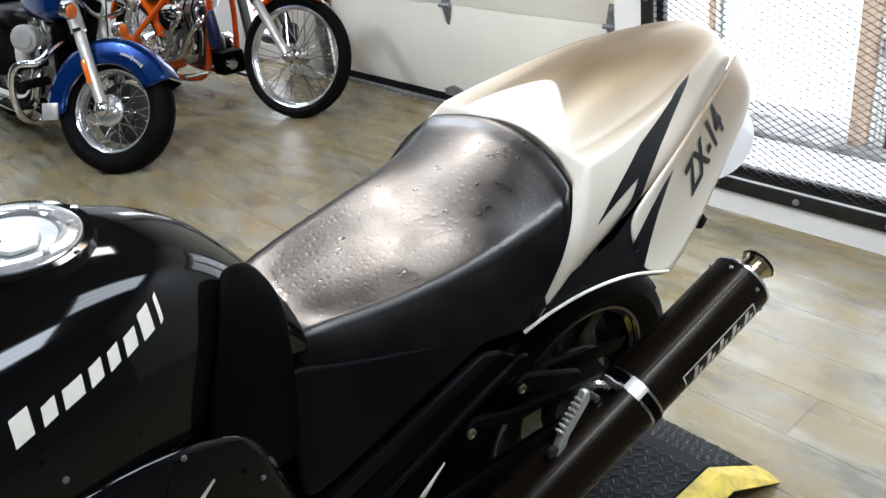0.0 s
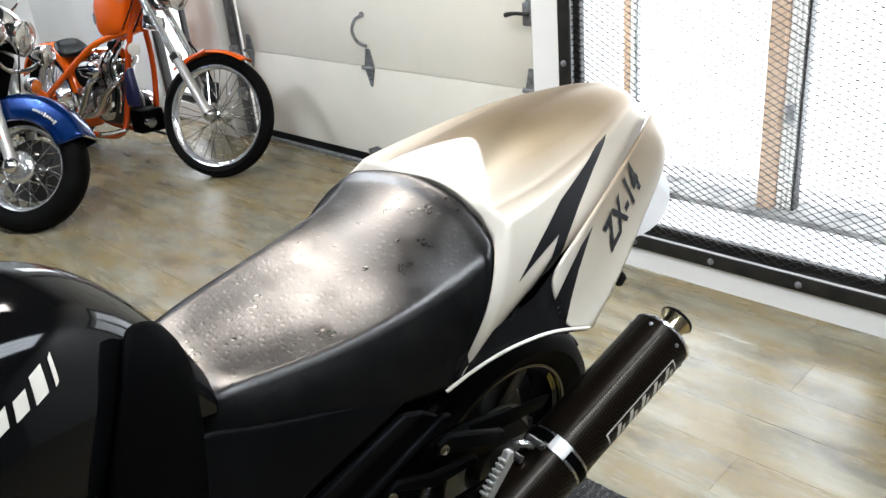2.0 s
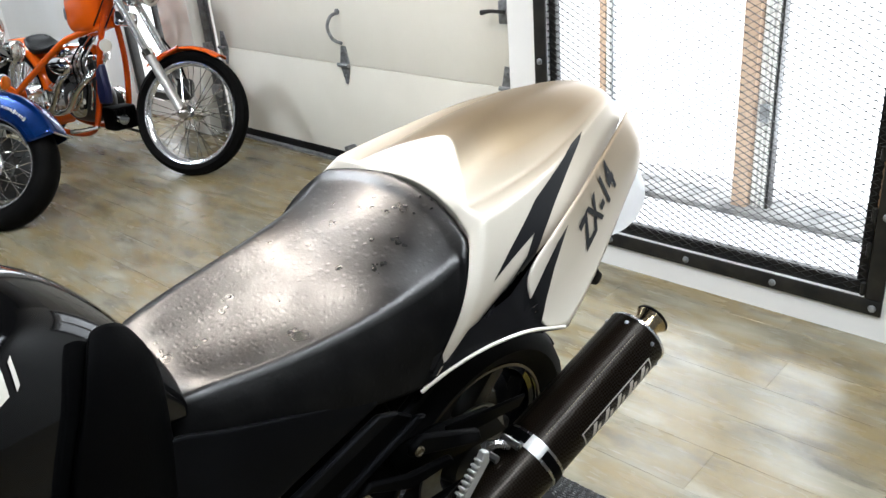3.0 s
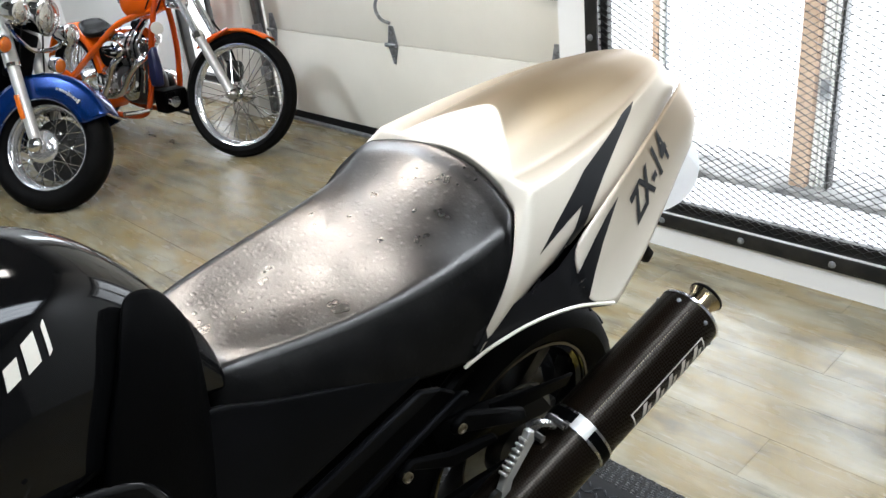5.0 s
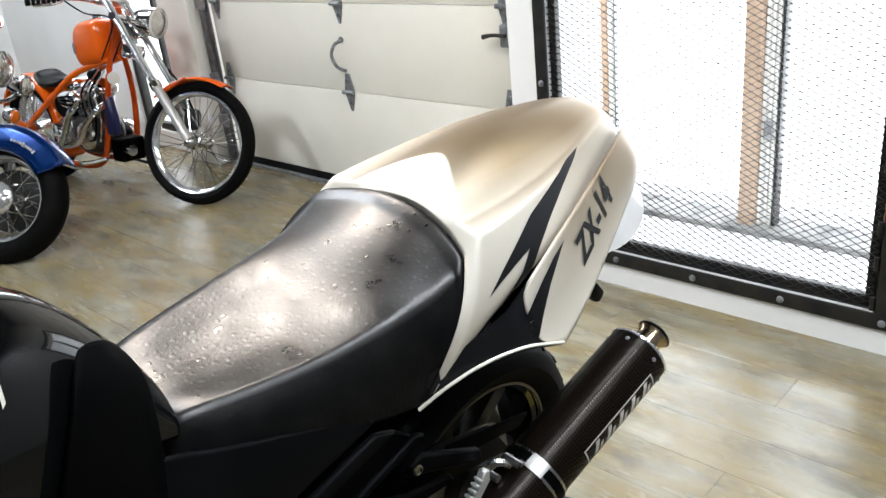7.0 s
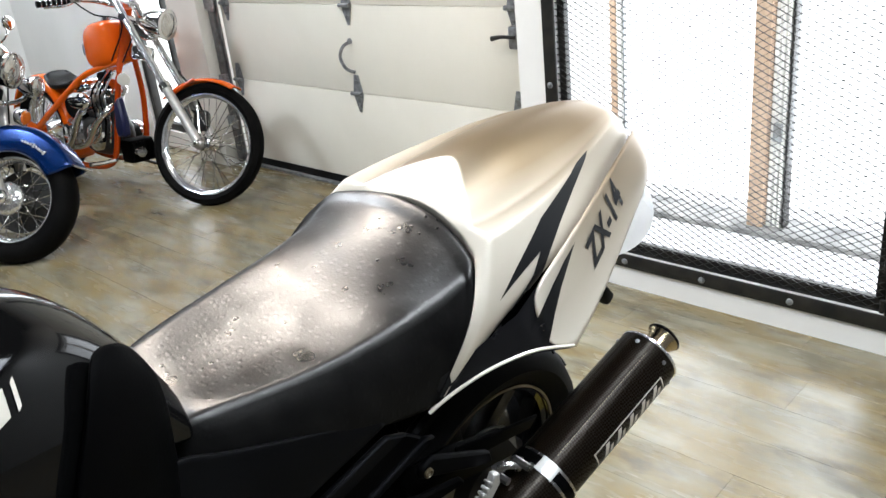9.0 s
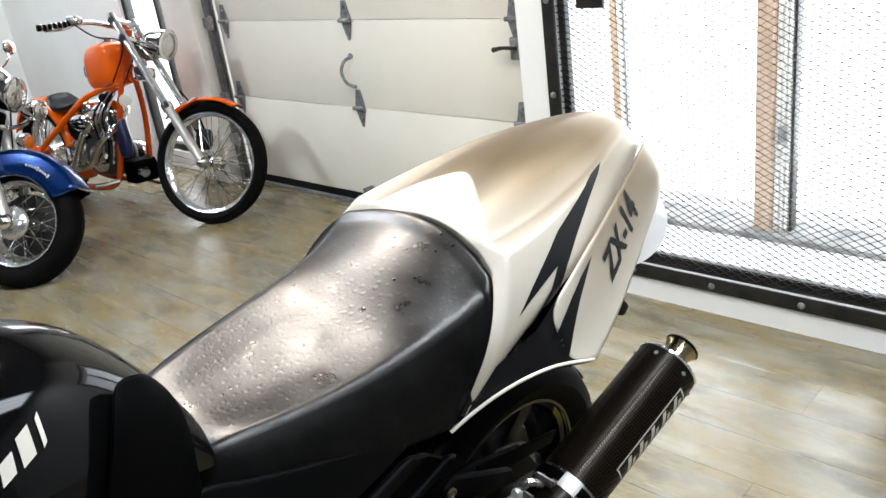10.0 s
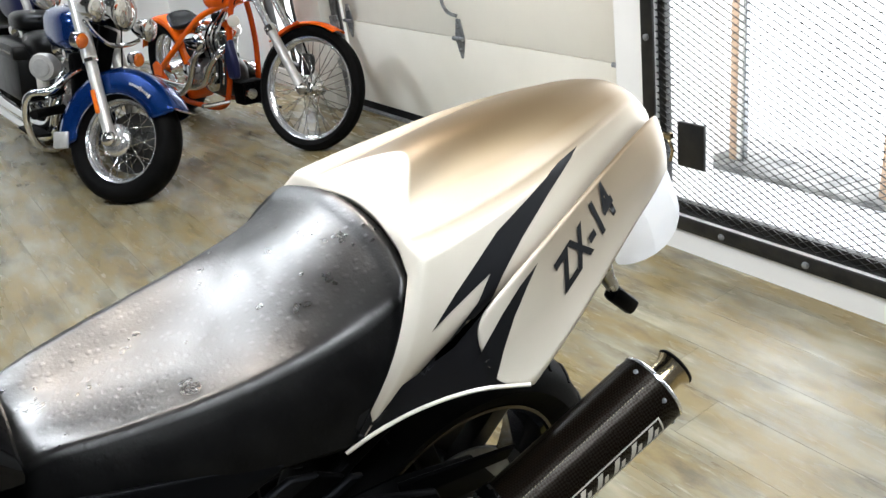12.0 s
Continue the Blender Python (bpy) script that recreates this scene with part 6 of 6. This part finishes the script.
for sg in (1, -1):
    for k in range(9):
        a = 58 + k * 3.2
        part("fender_badge", box((-0.0055, -0.0012, -0.007 - 0.004 * (k in (0, 4))), (0.0055, 0.0012, 0.006 + 0.006 * (k in (0, 4))), 0.001), M["cream"], blue, "pale script badge drawn as plain bars").matrix_basis = Matrix.Translation(HUB + Vector((0.305 * math.cos(radians(a)), 0.0985 * sg, 0.305 * math.sin(radians(a))))) @ Matrix.Rotation(radians(90 - a), 4, "Y")
    part("fender_lower_trim", box((-0.048, -0.006, -0.045), (0.048, 0.006, 0.045), 0.006), M["slider"], blue, "chrome mudguard corner plate").matrix_basis = Matrix.Translation(HUB + Vector((-0.332, 0.098 * sg, -0.065))) @ Matrix.Rotation(radians(-12), 4, "Y")
    part("fender_edge", tube([HUB + Vector((0.243 * math.cos(radians(a)), 0.0955 * sg, 0.243 * math.sin(radians(a)))) for a in range(34, 194, 10)], 0.0035, 6, 2), M["chrome"], blue)
    A, B = HUB + L * 0.122 * sg, NECK + L * 0.122 * sg
    leg = part("fork_leg", rod(A, A.lerp(B, 0.56), 0.029, 0.030, 18), M["slider"], blue, "polished fork slider")
    part("fork_cover", rod(A.lerp(B, 0.56), A.lerp(B, 1.05), 0.038, seg=18), M["slider"], leg, "chrome fork cover")
    part("fork_collar", rod(A.lerp(B, 0.545), A.lerp(B, 0.57), 0.0395, seg=18), M["chrome"], leg)
    part("reflector", box((-0.013, -0.006, -0.065), (0.013, 0.006, 0.065), 0.004), M["amber"], leg, "amber reflector").matrix_basis = Matrix.Translation(A.lerp(B, 0.26) + L * 0.030 * sg + Vector((-0.012, 0, 0))) @ Matrix.Rotation(radians(-30), 4, "Y")
    part("axle_cover", egg(A + L * 0.015 * sg, (0.042, 0.035, 0.042)), M["chrome"], leg)
    round_lamp(blue, HUB + Vector((-0.169, 0.213 * sg, 0.634)), FW, 0.060, 0.10, "passing_lamp", "chrome passing lamp")
    at = HUB + Vector((-0.202, 0.224 * sg, 0.461))
    sig = part("turn_signal", lathe([(0.01, -0.06), (0.038, -0.05), (0.046, -0.01), (0.042, 0.0)], 24, turned(at, FW)), M["chrome"], blue, "chrome turn signal with an amber lens")
    part("lens", lathe([(0.042, -0.004), (0.034, 0.010), (0.015, 0.016), (0.001, 0.017)], 24, turned(at, FW)), M["amber"], sig, "amber lens")
part("lamp_bar", tube([HUB + Vector((-0.22, f, z)) for f, z in ((-0.215, 0.57), (-0.14, 0.525), (0, 0.49), (0.14, 0.525), (0.215, 0.57))], 0.013, 8), M["chrome"], blue, "chrome lamp bar")
round_lamp(blue, HUB + Vector((-0.175, 0, 0.668)), FW, 0.090, 0.17)
part("nacelle", egg(HUB + Vector((-0.34, 0, 0.70)), (0.12, 0.11, 0.12), square=0.8), M["chrome"], blue, "chrome lamp nacelle")
part("fork_panel", box((-0.30, -0.10, 0.62), (-0.26, 0.10, 0.88), 0.02), M["plastic"], blue)
hb = NECK + Vector((-0.06, 0, 0.13))
bar = part("handlebar", tube([hb - L * 0.40 + Vector((-0.20, 0, 0.02)), hb - L * 0.30 + Vector((-0.05, 0, 0.06)), hb - L * 0.12, hb + L * 0.12, hb + L * 0.30 + Vector((-0.05, 0, 0.06)), hb + L * 0.40 + Vector((-0.20, 0, 0.02))], 0.0135, 10), M["chrome"], blue, "chrome handlebar")
for sg in (1, -1):
    p, q = hb + L * 0.32 * sg + Vector((-0.08, 0, 0.05)), hb + L * 0.41 * sg + Vector((-0.21, 0, 0.018))
    part("grip", rod(p, q, 0.019, seg=14), M["rubber"], bar, "black rubber grip")
    part("lever", tube([p + Vector((0.03, 0, 0)), p.lerp(q, 0.5) + Vector((0.07, 0, -0.01)), q + Vector((0.05, 0, -0.02))], 0.008, 6), M["plastic"], bar, "black control lever")
    part("mirror_stalk", tube([p, p + Vector((0.02, 0.03 * sg, 0.08)), p + Vector((-0.01, 0.05 * sg, 0.13))], 0.006, 6), M["chrome"], bar)
    part("mirror", egg(p + Vector((-0.01, 0.06 * sg, 0.16)), (0.022, 0.055, 0.04)), M["chrome"], bar, "chrome rear-view mirror")
    part("brake_line", tube([p, NECK + L * 0.10 * sg + Vector((0.10, 0, 0.05)), HUB + Vector((-0.20, 0.10 * sg, 0.40)), HUB + Vector((-0.10, 0.10 * sg, 0.12))], 0.005, 6), M["rubber"], bar)
steered(blue, list(blue.children), HUB, 36.7, 30)
part("fuel_tank", egg((-0.70, 0, 0.835), (0.27, 0.155, 0.125), 36, 22, 0.66), M["blue"], blue, "metallic blue fuel tank")
part("frame_cover", box((-0.57, -0.11, 0.26), (-0.47, 0.11, 0.72), 0.03), M["plastic"], blue, "black cover between the frame tubes")
part("tank_console", egg((-0.68, 0, 0.965), (0.16, 0.05, 0.02)), M["chrome"], blue)
part("seat", egg((-1.20, -0.01, 0.70), (0.24, 0.17, 0.085), 28, 16, 0.7), M["vinyl"], blue, "black padded rider seat")
part("pillion_seat", egg((-1.62, -0.01, 0.81), (0.20, 0.15, 0.07), 28, 16, 0.7), M["vinyl"], blue, "black pillion pad")
RH = Vector((-1.74, 0, 0.32))
spoked_wheel(blue, RH, L, 0.32, 0.15, 0.22, 36, drum=0.07)
fender(blue, RH, L, 0.365, 0.20, -10, 165, M["blue"], "blue rear mudguard", 0.08)
for sg in (1, -1):
    bag = part("saddlebag", box((-1.95, 0.16 * sg - 0.085, 0.34), (-1.20, 0.16 * sg + 0.085 + (0.01 * sg), 0.68), 0.05), M["vinyl"], blue, "black leather saddlebag with chrome studs")
    part("flap", box((-1.94, 0.168 * sg - 0.095, 0.60), (-1.19, 0.168 * sg + 0.095, 0.70), 0.03), M["vinyl"], bag)
    for k in range(15):
        part("stud", egg((-1.90 + k * 0.048, 0.264 * sg, 0.650), (0.010, 0.006, 0.010), 8, 6), M["chrome"], bag)
vtwin(blue, (-0.86, 0, 0.37), 1.08)
ac = part("air_cleaner", lathe([(0.072, -0.07), (0.078, -0.01), (0.070, 0.010), (0.052, 0.014)], 36, turned((-0.60, -0.235, 0.635), (0.75, -0.66, 0))), M["slider"], blue, "round chrome air cleaner")
part("cover_plate", lathe([(0.052, 0.012), (0.046, 0.020), (0.001, 0.022)], 32, turned((-0.60, -0.235, 0.635), (0.75, -0.66, 0))), M["slider"], ac, "satin round cover plate")
part("intake_cover", box((-0.86, -0.22, 0.47), (-0.72, -0.17, 0.57), 0.02), M["cream"], blue, "pale engine side cover")
for sg in (1, -1):
    part("frame", tube([(-0.46, 0, 0.86), (-0.52, 0.06 * sg, 0.5), (-0.60, 0.1 * sg, 0.22), (-0.9, 0.11 * sg, 0.18), (-1.4, 0.11 * sg, 0.22)], 0.02, 8), M["plastic"], blue)
for dz in (0, -0.07):
    part("exhaust_pipe", tube([(-0.72, -0.10, 0.58 + dz), (-0.64, -0.17, 0.48 + dz), (-0.74, -0.20, 0.30 + dz), (-1.05, -0.22, 0.265 + dz), (-2.0, -0.24, 0.28 + dz)], [0.024, 0.024, 0.024, 0.03, 0.04], 14), M["chrome"], blue, "chrome exhaust pipe")
for sg in (1, -1):
    part("engine_guard", tube([(-0.49, 0.06 * sg, 0.63), (-0.40, 0.16 * sg, 0.60), (-0.31, 0.27 * sg, 0.545), (-0.35, 0.36 * sg, 0.53), (-0.38, 0.39 * sg, 0.47), (-0.43, 0.38 * sg, 0.34), (-0.52, 0.32 * sg, 0.22), (-0.62, 0.22 * sg, 0.17), (-0.64, 0.10 * sg, 0.19)], 0.019, 12), M["chrome"], blue, "chrome engine guard")
    for z in (0.52, 0.415):
        part("guard_pad", tube([(-0.36, 0.36 * sg, z), (-0.45, 0.26 * sg, z), (-0.50, 0.17 * sg, z)], 0.026, 12, 2), M["rubber"], blue, "black guard footpad")
    part("footboard", box((-0.96, 0.27 * sg - 0.055, 0.235), (-0.64, 0.27 * sg + 0.055, 0.255), 0.008), M["rubber"], blue, "black rubber footboard")
    part("board_arm", tube([(-0.8, 0.1 * sg, 0.22), (-0.8, 0.23 * sg, 0.235)], 0.014, 8, 2), M["chrome"], blue)
part("side_stand", tube([(-0.85, 0.12, 0.17), (-0.80, 0.24, 0.10), (-0.78, 0.32, 0.065)], 0.012, 8), M["blacksteel"], blue)

# dark motorcycle parked behind the blue one
DK = pose(-5.0, 2.06, 0.0, -7, 0, 5)
dark_bike = thing("dark_cruiser", "black and blue cruiser standing behind the other cruisers", "motorcycle", DK, group="parked cruisers")
HUB = Vector((0, 0, 0.325))
NECK = HUB + Vector((-0.37, 0, 0.62))
spoked_wheel(dark_bike, HUB, L, 0.325, 0.13, 0.22, 36, drum=0.06)
fender(dark_bike, HUB, L, 0.365, 0.16, 40, 150, M["black"], "black front mudguard", 0.04)
for sg in (1, -1):
    part("fork_leg", rod(HUB + L * 0.1 * sg, NECK + L * 0.1 * sg, 0.027, seg=16), M["slider"], dark_bike, "polished fork leg")
round_lamp(dark_bike, HUB + Vector((-0.20, 0, 0.60)), FW, 0.09, 0.16)
part("handlebar", tube([NECK + Vector((-0.25, -0.38, 0.12)), NECK + Vector((-0.10, -0.28, 0.14)), NECK + Vector((-0.04, 0, 0.08)), NECK + Vector((-0.10, 0.28, 0.14)), NECK + Vector((-0.25, 0.38, 0.12))], 0.0135, 10), M["chrome"], dark_bike)
part("fuel_tank", egg((-0.72, 0, 0.86), (0.27, 0.15, 0.13), 28, 18, 0.7), M["navy"], dark_bike, "dark blue fuel tank")
part("seat", egg((-1.20, 0, 0.76), (0.30, 0.16, 0.08), 28, 16, 0.7), M["vinyl"], dark_bike, "black seat")
vtwin(dark_bike, (-0.86, 0, 0.36))
part("frame", tube([(-0.42, 0, 0.86), (-0.50, 0, 0.5), (-0.60, 0, 0.20), (-0.9, 0, 0.16), (-1.5, 0, 0.28), (-1.7, 0.1, 0.32)], 0.03, 8), M["plastic"], dark_bike)
spoked_wheel(dark_bike, (-1.62, 0, 0.32), L, 0.32, 0.15, 0.21, 36, drum=0.06)
fender(dark_bike, (-1.62, 0, 0.32), L, 0.36, 0.19, 0, 160, M["black"], "black rear mudguard", 0.06)
part("side_stand", tube([(-0.85, 0.10, 0.20), (-0.80, 0.22, 0.11), (-0.78, 0.30, 0.04)], 0.012, 8), M["blacksteel"], dark_bike)

# wall shelf with books
shelf = thing("wall_shelf", "white wall shelf on two brackets", "shelf")
part("board", box((-6.998, 2.86, 0.83), (-6.74, 3.26, 0.86), 0.004), M["wall"], shelf)
part("bracket", box((-6.998, 2.95, 0.70), (-6.80, 2.97, 0.829), 0.004), M["wall"], shelf)
part("bracket", box((-6.998, 3.16, 0.70), (-6.80, 3.18, 0.829), 0.004), M["wall"], shelf)
for k, (y0, y1, h) in enumerate(((2.92, 3.16, 0.05), (2.94, 3.15, 0.035), (2.90, 3.13, 0.04))):
    z = 0.861 + sum((0.05, 0.035, 0.04)[:k]) + 0.001 * k
    tagged(link("book", box((-6.97, y0, z), (-6.78, y1, z + h), 0.003), M["books"] if k % 2 == 0 else M["seal"]), "worn book lying on the white shelf" if k % 2 == 0 else "dark book lying on the white shelf", "book", group="books on the shelf")

# assumed fixtures for the unseen ceiling lamps, the added fill ones too
for lx, ly, _, long, _ in LAMPS:
    lamp = thing("ceiling_lamp", "unseen white ceiling lamp with three tubes, placed for its light", "ceiling lamp", pose(lx, ly, CEIL), group="ceiling lamps")
    part("housing", box((-0.27 * long, -0.52 * long, -0.05), (0.27 * long, 0.52 * long, -0.001), 0.01), M["ceiling"], lamp)
    for dx in (-0.16 * long, 0, 0.16 * long):
        part("tube", rod((dx, -0.48 * long, -0.066), (dx, 0.48 * long, -0.066), 0.013, seg=12), M["tube"], lamp, "glowing tube")

# plank floor: single planks where the camera passes, the rest joined
PWID, PLEN = 0.182, 1.22
rng = random.Random(7)
floor = bpy.data.objects["floor"]


def plank_mesh(length, wide=PWID):
    bm = box((0.0002, 0.0002, -0.0118), (length - 0.0001, wide - 0.0001, 0.0), 0.0004, seg=1)
    me = bpy.data.meshes.new("plank")
    bm.to_mesh(me)
    bm.free()
    me.materials.append(M["plank"])
    return me


full = plank_mesh(PLEN)
rest_v, rest_f = [], []
row = 0
y = DOOR_Y - 0.002 - PWID
while y > SOUTH - 0.1:
    x = WEST - rng.random() * PLEN
    limit_y = y + PWID
    while x < EAST:
        a, b = max(x, WEST), min(x + PLEN, EAST)
        blocked = limit_y > GATE_Y and a > -1.1
        if limit_y > GATE_Y > y + 0.01 and b > -1.087:
            ripped = max(a, -1.086)
            if b - ripped > 0.02:
                ob = new("plank", plank_mesh(b - ripped, GATE_Y - 0.001 - y))
                ob.parent = floor
                ob.location = (ripped, y, 0)
        if limit_y > GATE_Y and b > -1.088:
            b = -1.088
        if b - a > 0.05 and not blocked:
            if y > 0.75 and a > -5.6 and b < 2.4:
                me = full if abs(b - a - PLEN) < 1e-6 else plank_mesh(b - a)
                ob = new("plank", me)
                ob.parent = floor
                ob.location = (a, y, 0)
            else:
                k = len(rest_v)
                rest_v += [(a + 0.001, y + 0.001, 0), (b - 0.001, y + 0.001, 0), (b - 0.001, y + PWID - 0.001, 0), (a + 0.001, y + PWID - 0.001, 0)]
                rest_f.append((k, k + 1, k + 2, k + 3))
        x += PLEN
    y -= PWID
me = bpy.data.meshes.new("planks_far")
me.from_pydata(rest_v, [], rest_f)
me.materials.append(M["plank_far"])
far = new("planks_far", me)
far.parent = floor
tagged(far, "whitewashed oak plank floor", kind="stuff")
